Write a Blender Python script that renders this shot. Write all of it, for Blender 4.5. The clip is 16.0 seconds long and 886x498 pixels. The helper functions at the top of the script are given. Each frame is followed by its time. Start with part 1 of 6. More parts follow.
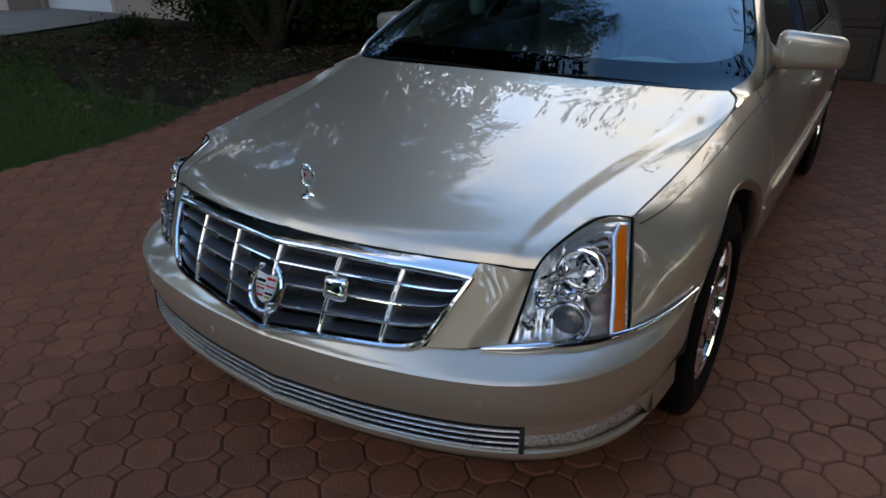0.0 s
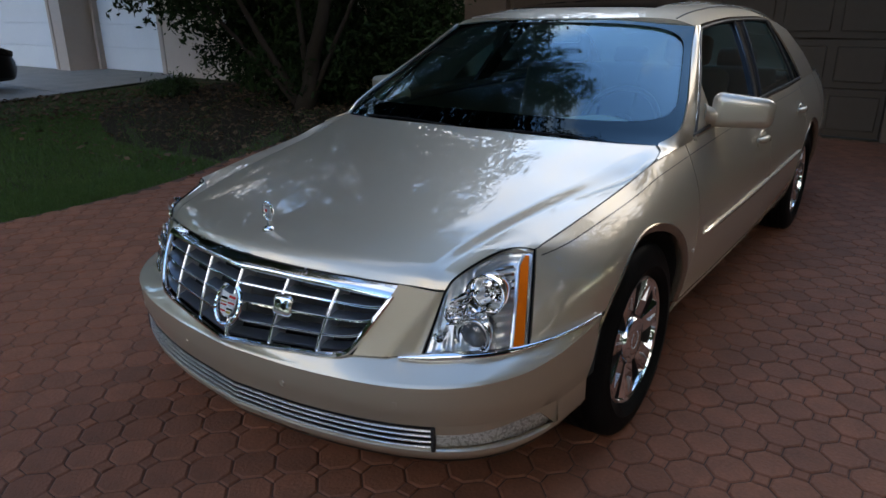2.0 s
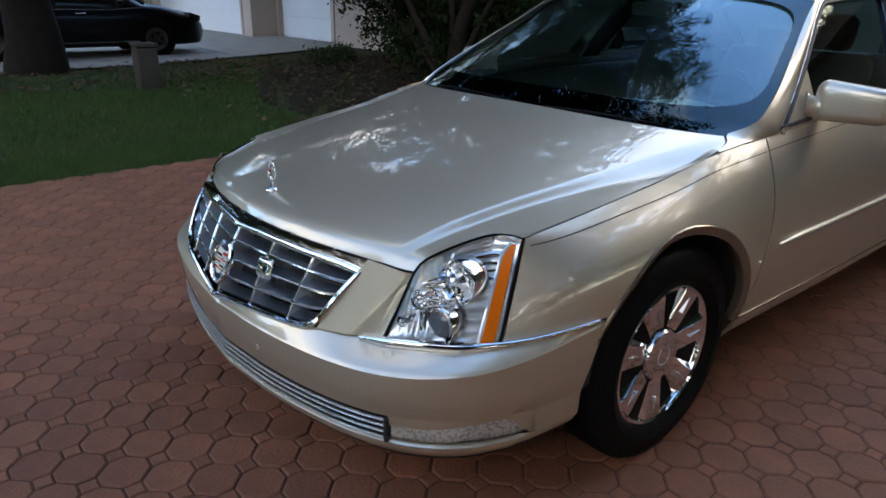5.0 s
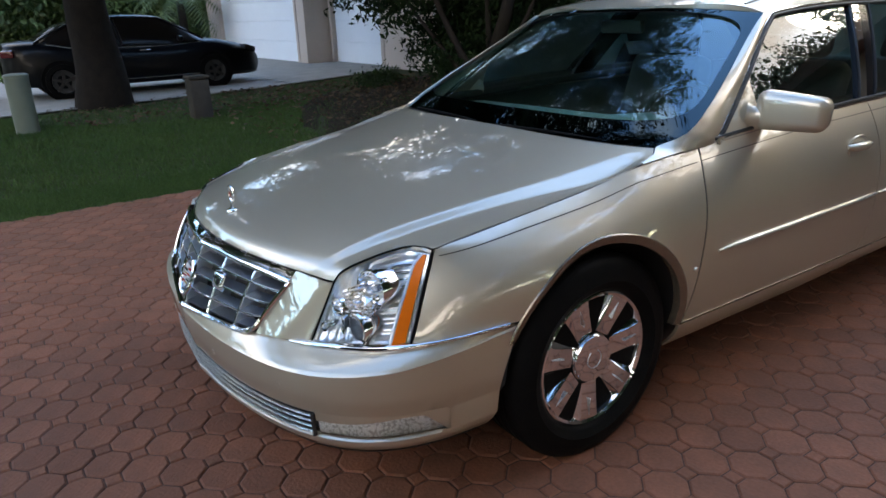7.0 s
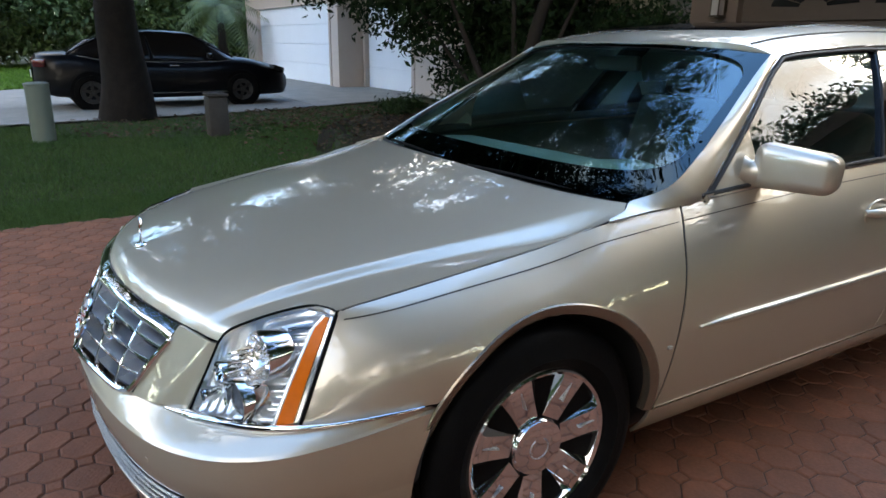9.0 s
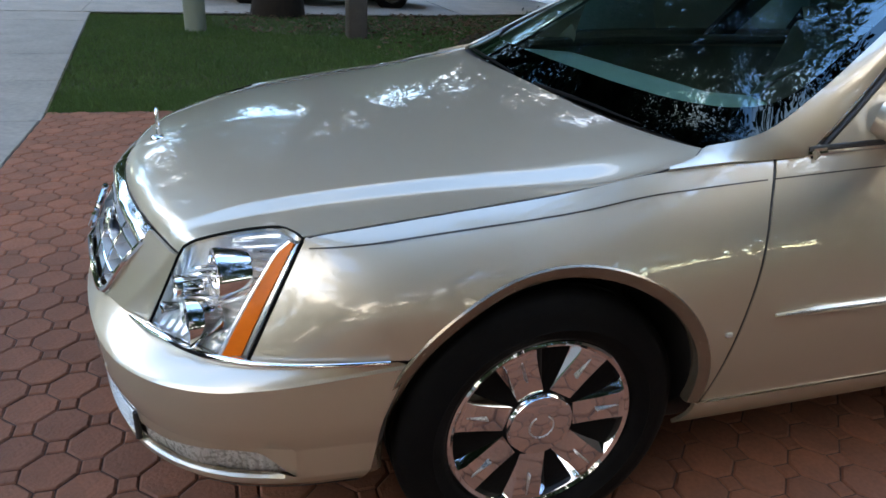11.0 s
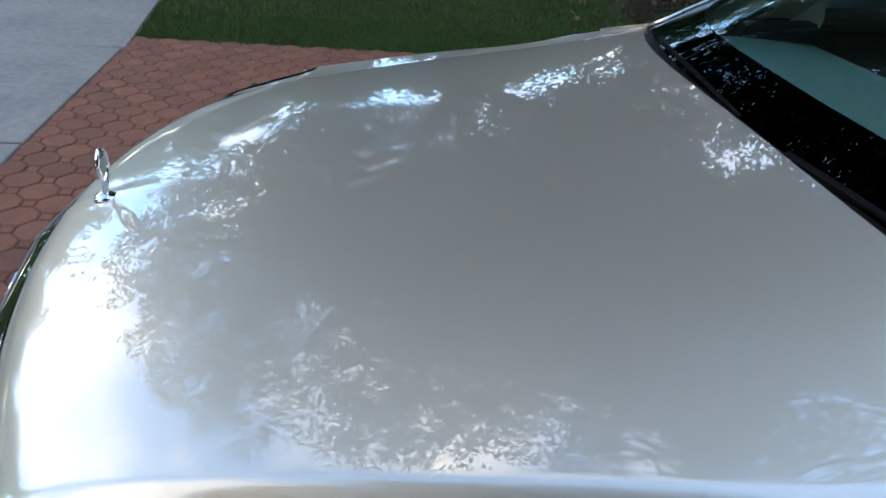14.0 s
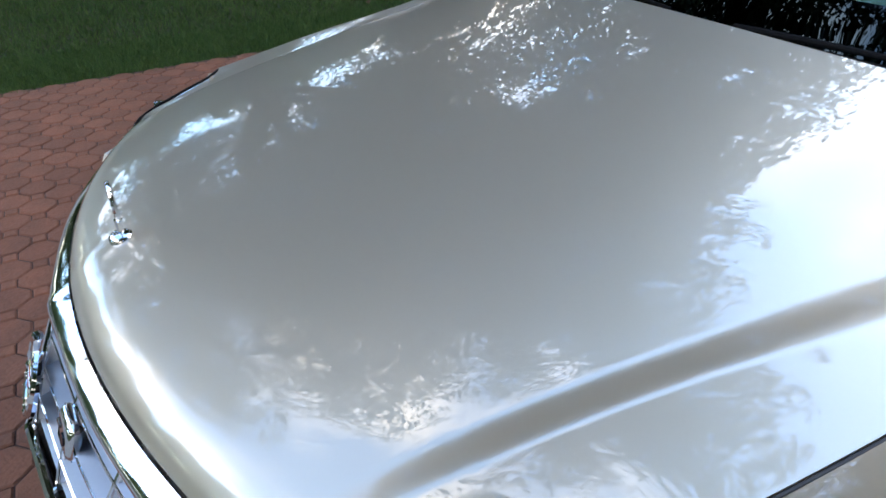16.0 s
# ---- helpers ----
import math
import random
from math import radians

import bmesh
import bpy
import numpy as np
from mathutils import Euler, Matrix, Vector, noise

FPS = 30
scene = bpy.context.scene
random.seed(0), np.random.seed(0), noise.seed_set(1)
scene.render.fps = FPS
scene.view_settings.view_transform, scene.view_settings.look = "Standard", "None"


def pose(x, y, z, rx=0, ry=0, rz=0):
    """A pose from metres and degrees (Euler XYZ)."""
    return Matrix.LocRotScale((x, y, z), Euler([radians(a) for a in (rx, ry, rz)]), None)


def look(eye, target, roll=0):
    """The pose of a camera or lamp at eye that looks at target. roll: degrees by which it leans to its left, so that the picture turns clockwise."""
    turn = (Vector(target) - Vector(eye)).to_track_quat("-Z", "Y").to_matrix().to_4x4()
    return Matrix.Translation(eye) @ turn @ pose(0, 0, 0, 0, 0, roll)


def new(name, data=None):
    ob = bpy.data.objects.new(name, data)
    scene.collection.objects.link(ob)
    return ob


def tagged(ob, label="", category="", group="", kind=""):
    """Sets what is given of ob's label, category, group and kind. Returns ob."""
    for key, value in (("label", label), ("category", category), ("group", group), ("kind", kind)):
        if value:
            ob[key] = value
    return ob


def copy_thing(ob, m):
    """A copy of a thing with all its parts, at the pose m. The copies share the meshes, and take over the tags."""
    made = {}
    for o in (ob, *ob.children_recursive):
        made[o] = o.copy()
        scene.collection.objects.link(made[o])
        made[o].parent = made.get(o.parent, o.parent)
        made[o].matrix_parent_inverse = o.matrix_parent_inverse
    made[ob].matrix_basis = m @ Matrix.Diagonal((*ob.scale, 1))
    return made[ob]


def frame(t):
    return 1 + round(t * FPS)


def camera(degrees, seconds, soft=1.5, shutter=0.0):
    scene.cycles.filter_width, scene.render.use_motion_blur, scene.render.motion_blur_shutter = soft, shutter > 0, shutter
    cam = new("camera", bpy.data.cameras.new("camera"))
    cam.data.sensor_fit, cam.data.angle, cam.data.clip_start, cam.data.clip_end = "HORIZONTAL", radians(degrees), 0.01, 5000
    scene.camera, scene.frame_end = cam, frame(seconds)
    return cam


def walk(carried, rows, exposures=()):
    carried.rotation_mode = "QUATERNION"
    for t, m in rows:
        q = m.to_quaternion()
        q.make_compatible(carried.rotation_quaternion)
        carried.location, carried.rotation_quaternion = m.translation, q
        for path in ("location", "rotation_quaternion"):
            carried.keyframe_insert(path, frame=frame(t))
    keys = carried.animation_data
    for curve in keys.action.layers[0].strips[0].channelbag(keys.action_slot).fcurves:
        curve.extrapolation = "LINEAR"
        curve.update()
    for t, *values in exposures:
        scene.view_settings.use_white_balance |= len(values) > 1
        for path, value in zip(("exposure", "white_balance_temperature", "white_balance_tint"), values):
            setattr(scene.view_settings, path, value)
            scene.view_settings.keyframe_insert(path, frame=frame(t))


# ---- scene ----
cam = camera(66.1, 16.0, soft=1.6)
PATH = [
    (0, (1.194, -2.011, 1.375), (0.207, -0.472, 0.565), -0.3),
    (0.5, (1.322, -2.121, 1.375), (0.266, -0.585, 0.651), 0.5),
    (1, (1.4, -2.164, 1.386), (0.324, -0.623, 0.703), 0.5),
    (1.5, (1.482, -2.139, 1.389), (0.439, -0.565, 0.731), 1.1),
    (2, (1.605, -2.09, 1.41), (0.492, -0.564, 0.753), -0.4),
    (2.5, (1.707, -2.033, 1.412), (0.474, -0.594, 0.774), -1.1),
    (3, (1.729, -1.986, 1.396), (0.412, -0.622, 0.758), -0.6),
    (5.5, (1.958, -1.598, 1.357), (0.494, -0.444, 0.633), 0.5),
    (6, (2.102, -1.546, 1.376), (0.593, -0.451, 0.652), -0.5),
    (6.5, (2.19, -1.496, 1.383), (0.646, -0.439, 0.679), -1.4),
    (7, (2.218, -1.447, 1.399), (0.654, -0.391, 0.734), -2.1),
    (7.5, (2.216, -1.363, 1.401), (0.669, -0.258, 0.781), -1.8),
    (8, (2.196, -1.228, 1.409), (0.669, -0.074, 0.828), -0.5),
    (8.5, (2.151, -1.101, 1.404), (0.605, 0.037, 0.844), 2.0),
    (9, (2.105, -1.039, 1.374), (0.474, -0.041, 0.789), 0.7),
    (9.5, (2.114, -0.957, 1.349), (0.436, -0.075, 0.712), 0.6),
    (10, (2.124, -0.827, 1.338), (0.408, -0.058, 0.659), 1.0),
    (12.5, (1.531, -0.447, 1.31), (-0.14, -0.127, 0.259), 7.2),
    (13, (1.388, -0.388, 1.325), (-0.278, -0.206, 0.233), 6.6),
    (13.5, (1.267, -0.381, 1.338), (-0.413, -0.265, 0.26), 5.3),
    (14, (1.034, -0.4, 1.342), (-0.65, -0.131, 0.298), 5.9),
    (14.5, (0.866, -0.428, 1.348), (-0.81, -0.02, 0.336), 4.9),
    (15, (0.848, -0.508, 1.327), (-0.817, -0.015, 0.334), 5.5),
    (15.5, (0.901, -0.672, 1.288), (-0.728, -0.059, 0.301), 0.9),
    (16, (0.976, -0.763, 1.283), (-0.539, -0.003, 0.221), -2.1),
]
EXPOSURES = [(0, 0.20, 7950, 11), (3, 0.62, 8000, 11), (5.5, 0.94, 7950, 11), (8.5, 1.36, 8000, 9), (10, 1.46, 8000, 8), (12.5, 1.38, 8100, 10), (14, 1.18, 7700, 10), (15, 1.30, 8000, 11), (16, 1.42, 8000, 11)]
walk(cam, [(t, look(eye, target, roll)) for t, eye, target, roll in PATH], EXPOSURES)

# ---- world and light ----
SUN_EL, SUN_AZ = 24.0, 10.0          # degrees; azimuth clockwise from +y
world = bpy.data.worlds.new("world")
scene.world = world
world.use_nodes = True
wt = world.node_tree
wt.nodes.clear()
sky = wt.nodes.new("ShaderNodeTexSky")
sky.sky_type = "NISHITA"
sky.sun_disc = False
sky.sun_elevation, sky.sun_rotation = radians(SUN_EL), radians(SUN_AZ)
sky.dust_density, sky.air_density, sky.ozone_density = 0.6, 1.0, 2.5
wco = wt.nodes.new("ShaderNodeTexCoord")
wno = wt.nodes.new("ShaderNodeTexNoise")
wno.inputs["Scale"].default_value, wno.inputs["Detail"].default_value = 1.7, 6.0
wno.inputs["Roughness"].default_value = 0.55
wra = wt.nodes.new("ShaderNodeValToRGB")
wra.color_ramp.elements[0].position, wra.color_ramp.elements[1].position = 0.48, 0.66
wmi = wt.nodes.new("ShaderNodeMix")
wmi.data_type = "RGBA"
wmi.inputs["B"].default_value = (12.6, 12.5, 12.8, 1)
wbg = wt.nodes.new("ShaderNodeBackground")
wbg.inputs["Strength"].default_value = 0.15
wout = wt.nodes.new("ShaderNodeOutputWorld")
wt.links.new(wco.outputs["Generated"], wno.inputs["Vector"])
# clouds gather a little towards the horizon
wsep, wlift = wt.nodes.new("ShaderNodeSeparateXYZ"), wt.nodes.new("ShaderNodeMath")
wlift.operation = "MULTIPLY_ADD"
wlift.inputs[1].default_value = -0.12
wsum = wt.nodes.new("ShaderNodeMath")
wsum.operation, wsum.inputs[1].default_value = "ADD", 0.09
wt.links.new(wco.outputs["Generated"], wsep.inputs[0])
wt.links.new(wsep.outputs["Z"], wlift.inputs[0])
wt.links.new(wno.outputs["Fac"], wlift.inputs[2])
wt.links.new(wlift.outputs[0], wsum.inputs[0])
wt.links.new(wsum.outputs[0], wra.inputs["Fac"])
wt.links.new(wra.outputs["Color"], wmi.inputs["Factor"])
wmul = wt.nodes.new("ShaderNodeMix")
wmul.data_type, wmul.blend_type = "RGBA", "MULTIPLY"
wmul.inputs["Factor"].default_value = 1.0
wmul.inputs["B"].default_value = (2.6, 3.3, 3.9, 1)
wt.links.new(sky.outputs["Color"], wmul.inputs["A"])
wt.links.new(wmul.outputs["Result"], wmi.inputs["A"])
wt.links.new(wmi.outputs["Result"], wbg.inputs["Color"])
wt.links.new(wbg.outputs["Background"], wout.inputs["Surface"])

sun = new("sun", bpy.data.lights.new("sun", "SUN"))
sun.data.energy, sun.data.angle, sun.data.color = 0.4, radians(14), (1.0, 0.93, 0.84)
sd = Vector((math.sin(radians(SUN_AZ)) * math.cos(radians(SUN_EL)), math.cos(radians(SUN_AZ)) * math.cos(radians(SUN_EL)), math.sin(radians(SUN_EL))))
sun.matrix_world = look(sd * 40, (0, 0, 0))


# ---- materials ----
def mat(name, base, rough=0.5, metal=0.0, coat=0.0, vary=0.0, scale=8.0, tint=None, bump=0.0, bscale=60.0, island=0.0, obj=0.0, spec=0.5, coat_rough=0.03, coat_ior=1.5):
    """A Principled material; vary mixes base towards tint with two scales of noise, bump gives fine relief,
    island and obj vary the value piece by piece."""
    m = bpy.data.materials.new(name)
    m.use_nodes = True
    nt = m.node_tree
    b = nt.nodes["Principled BSDF"]
    b.inputs["Base Color"].default_value = (*base, 1)
    b.inputs["Roughness"].default_value = rough
    b.inputs["Metallic"].default_value = metal
    b.inputs["Coat Weight"].default_value = coat
    b.inputs["Coat Roughness"].default_value = coat_rough
    b.inputs["Coat IOR"].default_value = coat_ior
    b.inputs["Specular IOR Level"].default_value = spec
    co = nt.nodes.new("ShaderNodeTexCoord")
    last = None
    if vary:
        n1, n2 = nt.nodes.new("ShaderNodeTexNoise"), nt.nodes.new("ShaderNodeTexNoise")
        n1.inputs["Scale"].default_value, n1.inputs["Detail"].default_value = scale, 5
        n2.inputs["Scale"].default_value, n2.inputs["Detail"].default_value = scale * 9, 4
        mx = nt.nodes.new("ShaderNodeMath")
        mx.operation = "MULTIPLY_ADD"
        mx.inputs[1].default_value = 0.45
        nt.links.new(co.outputs["Object"], n1.inputs["Vector"])
        nt.links.new(co.outputs["Object"], n2.inputs["Vector"])
        m2 = nt.nodes.new("ShaderNodeMath")
        m2.operation = "MULTIPLY"
        m2.inputs[1].default_value = 0.55
        nt.links.new(n1.outputs["Fac"], m2.inputs[0])
        nt.links.new(n2.outputs["Fac"], mx.inputs[0])
        nt.links.new(m2.outputs[0], mx.inputs[2])
        rp = nt.nodes.new("ShaderNodeMapRange")
        rp.inputs["From Min"].default_value, rp.inputs["From Max"].default_value = 0.32, 0.68
        rp.inputs["To Max"].default_value = vary
        nt.links.new(mx.outputs[0], rp.inputs["Value"])
        cm = nt.nodes.new("ShaderNodeMix")
        cm.data_type = "RGBA"
        cm.inputs["A"].default_value = (*base, 1)
        t = tint or tuple(0.5 * c for c in base)
        cm.inputs["B"].default_value = (*t, 1)
        nt.links.new(rp.outputs["Result"], cm.inputs["Factor"])
        last = cm.outputs["Result"]
        rr = nt.nodes.new("ShaderNodeMapRange")
        rr.inputs["To Min"].default_value, rr.inputs["To Max"].default_value = max(0.0, rough - 0.08), min(1.0, rough + 0.08)
        nt.links.new(n2.outputs["Fac"], rr.inputs["Value"])
        if rough > 0.2:
            nt.links.new(rr.outputs["Result"], b.inputs["Roughness"])
    if island or obj:
        hv = nt.nodes.new("ShaderNodeHueSaturation")
        if island:
            g = nt.nodes.new("ShaderNodeNewGeometry")
            rnd = g.outputs["Random Per Island"]
        else:
            g = nt.nodes.new("ShaderNodeObjectInfo")
            rnd = g.outputs["Random"]
        mr = nt.nodes.new("ShaderNodeMapRange")
        k = island or obj
        mr.inputs["To Min"].default_value, mr.inputs["To Max"].default_value = 1 - k, 1 + k
        nt.links.new(rnd, mr.inputs["Value"])
        nt.links.new(mr.outputs["Result"], hv.inputs["Value"])
        if last:
            nt.links.new(last, hv.inputs["Color"])
        else:
            hv.inputs["Color"].default_value = (*base, 1)
        last = hv.outputs["Color"]
    if last:
        nt.links.new(last, b.inputs["Base Color"])
    if bump:
        bn, bp = nt.nodes.new("ShaderNodeTexNoise"), nt.nodes.new("ShaderNodeBump")
        bn.inputs["Scale"].default_value, bn.inputs["Detail"].default_value = bscale, 6
        bp.inputs["Strength"].default_value, bp.inputs["Distance"].default_value = bump, 0.01
        nt.links.new(co.outputs["Object"], bn.inputs["Vector"])
        nt.links.new(bn.outputs["Fac"], bp.inputs["Height"])
        nt.links.new(bp.outputs["Normal"], b.inputs["Normal"])
    return m


def pane(name, tint, gloss_ior=1.5, rough=0.0, sheen=(1.0, 1.0, 1.0)):
    """A thin pane: tinted see-through with Fresnel gloss."""
    m = bpy.data.materials.new(name)
    m.use_nodes = True
    nt = m.node_tree
    nt.nodes.clear()
    tr, gl, fr, mx, out = (nt.nodes.new(n) for n in ("ShaderNodeBsdfTransparent", "ShaderNodeBsdfGlossy", "ShaderNodeFresnel", "ShaderNodeMixShader", "ShaderNodeOutputMaterial"))
    tr.inputs["Color"].default_value = (*tint, 1)
    gl.inputs["Roughness"].default_value = rough
    gl.inputs["Color"].default_value = (*sheen, 1)
    fr.inputs["IOR"].default_value = gloss_ior
    nt.links.new(fr.outputs[0], mx.inputs[0])
    nt.links.new(tr.outputs[0], mx.inputs[1])
    nt.links.new(gl.outputs[0], mx.inputs[2])
    nt.links.new(mx.outputs[0], out.inputs["Surface"])
    return m


PAINT = mat("gold_beige_metallic_paint", (0.520, 0.455, 0.352), 0.46, 0.74, coat=1.0, vary=0.10, scale=260, tint=(0.605, 0.536, 0.422), coat_rough=0.012, coat_ior=2.08)
ARCHTRIM = mat("arch_trim_metal", (0.27, 0.215, 0.165), 0.24, 0.75, coat=0.25, vary=0.15, scale=30)
STRIPE = mat("dark_brown_stripe", (0.05, 0.04, 0.03), 0.3, coat=0.5)
CHROME = mat("chrome", (0.86, 0.87, 0.88), 0.045, 1.0, vary=0.08, scale=30, tint=(0.78, 0.79, 0.80))
SATIN = mat("satin_silver", (0.62, 0.63, 0.64), 0.28, 0.9, vary=0.15, scale=40)
DARKMETAL = mat("worn_dark_iron", (0.05, 0.047, 0.045), 0.5, 0.8, vary=0.5, scale=20)
BLACK = mat("black_plastic", (0.012, 0.012, 0.013), 0.5, vary=0.4, scale=30, tint=(0.03, 0.03, 0.03), bump=0.05, bscale=200)
GLOSSBLACK = mat("gloss_black", (0.008, 0.008, 0.010), 0.12)
RUBBER = mat("tyre_rubber", (0.004, 0.004, 0.0045), 0.5, vary=0.5, scale=25, tint=(0.009, 0.0085, 0.008), bump=0.1, bscale=120, spec=0.04)
SHIELDGLASS = pane("windscreen_glass", (0.68, 0.95, 0.86), 2.3, sheen=(0.62, 0.88, 1.0))
SIDEGLASS = pane("side_glass", (0.42, 0.56, 0.52), 1.8)
SHADEBAND = pane("black_glass_border", (0.012, 0.014, 0.02), 1.6, sheen=(0.62, 0.88, 1.0))
LAMPGLASS = pane("lamp_cover", (0.95, 0.96, 0.97))
AMBER = mat("amber_plastic", (0.80, 0.155, 0.003), 0.45, coat=0.12, vary=0.35, scale=60, tint=(0.62, 0.11, 0.002), bump=0.12, bscale=220, spec=0.2)
LEATHER = mat("grey_green_leather", (0.17, 0.19, 0.165), 0.5, vary=0.4, scale=12, tint=(0.12, 0.135, 0.118), bump=0.1, bscale=250)
DASHTOP = mat("grey_green_dash_top", (0.50, 0.55, 0.48), 0.6, vary=0.3, scale=16, tint=(0.28, 0.32, 0.28), bump=0.08, bscale=300)
DASH = mat("dark_dash", (0.06, 0.065, 0.06), 0.6, vary=0.3, scale=20, bump=0.08, bscale=300)
RED = mat("red_enamel", (0.45, 0.02, 0.02), 0.2, coat=0.6)
GOLDE = mat("gold_enamel", (0.65, 0.45, 0.10), 0.2, 0.6)
WHITE_E = mat("silver_enamel", (0.75, 0.75, 0.74), 0.2, 0.3)
CARPET = mat("dark_carpet", (0.03, 0.03, 0.03), 0.9, vary=0.4, scale=40)

PAVER = mat("red_clay_paver", (0.225, 0.076, 0.036), 0.78, vary=0.75, scale=9, tint=(0.11, 0.042, 0.021), bump=0.35, bscale=90, obj=0.16)
PAVER_J = mat("red_clay_paver_rest", (0.225, 0.076, 0.036), 0.78, vary=0.75, scale=9, tint=(0.11, 0.042, 0.021), bump=0.35, bscale=90, island=0.16)
SAND = mat("joint_sand", (0.075, 0.033, 0.022), 0.95, vary=0.6, scale=14, bump=0.4, bscale=150)
CONCRETE = mat("pale_concrete", (0.27, 0.252, 0.222), 0.85, vary=0.9, scale=2.2, tint=(0.155, 0.152, 0.143), bump=0.2, bscale=120)
SOIL = mat("lawn_soil", (0.028, 0.042, 0.016), 0.95, vary=0.8, scale=3.0, tint=(0.06, 0.05, 0.028), bump=0.5, bscale=40, spec=0.12)
GRASS = mat("grass_blades", (0.035, 0.079, 0.021), 0.65, vary=0.9, scale=0.9, tint=(0.068, 0.108, 0.030), island=0.35, spec=0.12)
# Brighter copy of the grass: the far lawn's sunlight is in the colour.
GRASS_F = mat("lush_sunlit_grass_blades", (0.060, 0.150, 0.018), 0.65, vary=0.7, scale=0.8, tint=(0.09, 0.15, 0.03), island=0.3, spec=0.12)
SUNGLASS = mat("sunroof_glass", (0.004, 0.004, 0.005), 0.06, spec=0.08)
LITTER = mat("dry_leaves", (0.10, 0.066, 0.040), 0.8, vary=0.5, scale=20, tint=(0.06, 0.036, 0.023), island=0.4, spec=0.12)
MULCH = mat("leaf_mulch", (0.030, 0.020, 0.012), 0.95, vary=0.9, scale=5, tint=(0.012, 0.009, 0.006), bump=0.6, bscale=40, spec=0.12)
BARK = mat("grey_bark", (0.024, 0.0185, 0.0145), 0.95, vary=0.8, scale=7, tint=(0.011, 0.0085, 0.007), bump=0.9, bscale=30, spec=0.12)
LEAF = mat("oak_leaves", (0.015, 0.035, 0.010), 0.6, vary=0.7, scale=2.0, tint=(0.03, 0.06, 0.016), island=0.4, spec=0.25)
LEAF_D = mat("dark_shrub_leaves", (0.011, 0.023, 0.008), 0.7, vary=0.7, scale=2.0, tint=(0.024, 0.042, 0.013), island=0.4, spec=0.1)
LEAF_L = mat("light_far_leaves", (0.050, 0.085, 0.026), 0.6, vary=0.7, scale=0.5, tint=(0.085, 0.120, 0.040), island=0.4, spec=0.2)
BARK_L = mat("pale_patched_bark", (0.032, 0.026, 0.020), 0.95, vary=0.9, scale=5, tint=(0.026, 0.020, 0.016), bump=0.8, bscale=30, spec=0.12)
PALM = mat("palm_fronds", (0.06, 0.11, 0.035), 0.5, vary=0.6, scale=3.0, tint=(0.11, 0.13, 0.05), island=0.3)
# STUCCO and TANDOOR are darkened to hold the garage's shade in their colour.
STUCCO = mat("shaded_warm_stucco", (0.150, 0.108, 0.080), 0.9, vary=0.35, scale=2.0, tint=(0.115, 0.083, 0.062), bump=0.5, bscale=80, spec=0.12)
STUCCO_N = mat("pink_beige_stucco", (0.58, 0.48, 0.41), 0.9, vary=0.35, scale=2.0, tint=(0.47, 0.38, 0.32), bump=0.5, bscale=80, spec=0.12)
WHITEDOOR = mat("white_door_paint", (0.88, 0.90, 0.92), 0.5, vary=0.25, scale=1.5, tint=(0.70, 0.72, 0.75), bump=0.05, bscale=60)
TANDOOR = mat("shaded_tan_door_paint", (0.092, 0.066, 0.047), 0.7, vary=0.35, scale=1.6, tint=(0.070, 0.050, 0.036), bump=0.15, bscale=90, spec=0.12)
DARKGLASS = mat("dark_window", (0.012, 0.010, 0.009), 0.12, spec=0.2)
ROOFTILE = mat("brown_roof_tile", (0.20, 0.12, 0.085), 0.8, vary=0.6, scale=4, bump=0.4, bscale=30)
NAVY = mat("dark_navy_paint", (0.002, 0.0022, 0.004), 0.3, 0.0, coat=0.12, spec=0.2, vary=0.3, scale=100)
TAIL = mat("red_lamp_plastic", (0.10, 0.006, 0.006), 0.15, coat=0.5)
STONE = mat("weathered_concrete", (0.062, 0.055, 0.047), 0.9, vary=0.8, scale=7, tint=(0.040, 0.036, 0.030), bump=0.6, bscale=60, spec=0.12)
PALEGREEN = mat("pale_green_plastic", (0.115, 0.135, 0.10), 0.6, vary=0.5, scale=8, tint=(0.13, 0.15, 0.11))
WHITEP = mat("white_plastic", (0.72, 0.72, 0.70), 0.5, vary=0.2, scale=8)
BRASS = mat("aged_lantern_metal", (0.10, 0.075, 0.05), 0.45, 0.7, vary=0.4, scale=20)
FROST = mat("frosted_glass", (0.34, 0.30, 0.25), 0.35)


# ---- mesh helpers ----
def part(name, bm, material, parent=None, label="", smooth=True, thick=0.0):
    """Links a bmesh as ONE mesh object under a thing or a part."""
    me = bpy.data.meshes.new(name)
    bm.normal_update()
    bm.to_mesh(me)
    bm.free()
    me.materials.append(material)
    if smooth:
        me.polygons.foreach_set("use_smooth", [True] * len(me.polygons))
        me.set_sharp_from_angle(angle=radians(38))
    ob = new(name, me)
    if parent is not None:
        ob.parent = parent
    if label:
        ob["label"] = label
    if thick:
        s = ob.modifiers.new("thickness", "SOLIDIFY")
        s.thickness, s.offset = thick, -1
        e = ob.modifiers.new("crisp_edges", "EDGE_SPLIT")
        e.split_angle = radians(40)
    return ob


def thing(name, label, category, group="", at=(0, 0, 0), rz=0.0):
    ob = new(name)
    ob.empty_display_size = 0.2
    ob.matrix_basis = pose(*at, 0, 0, rz)
    return tagged(ob, label, category, group)


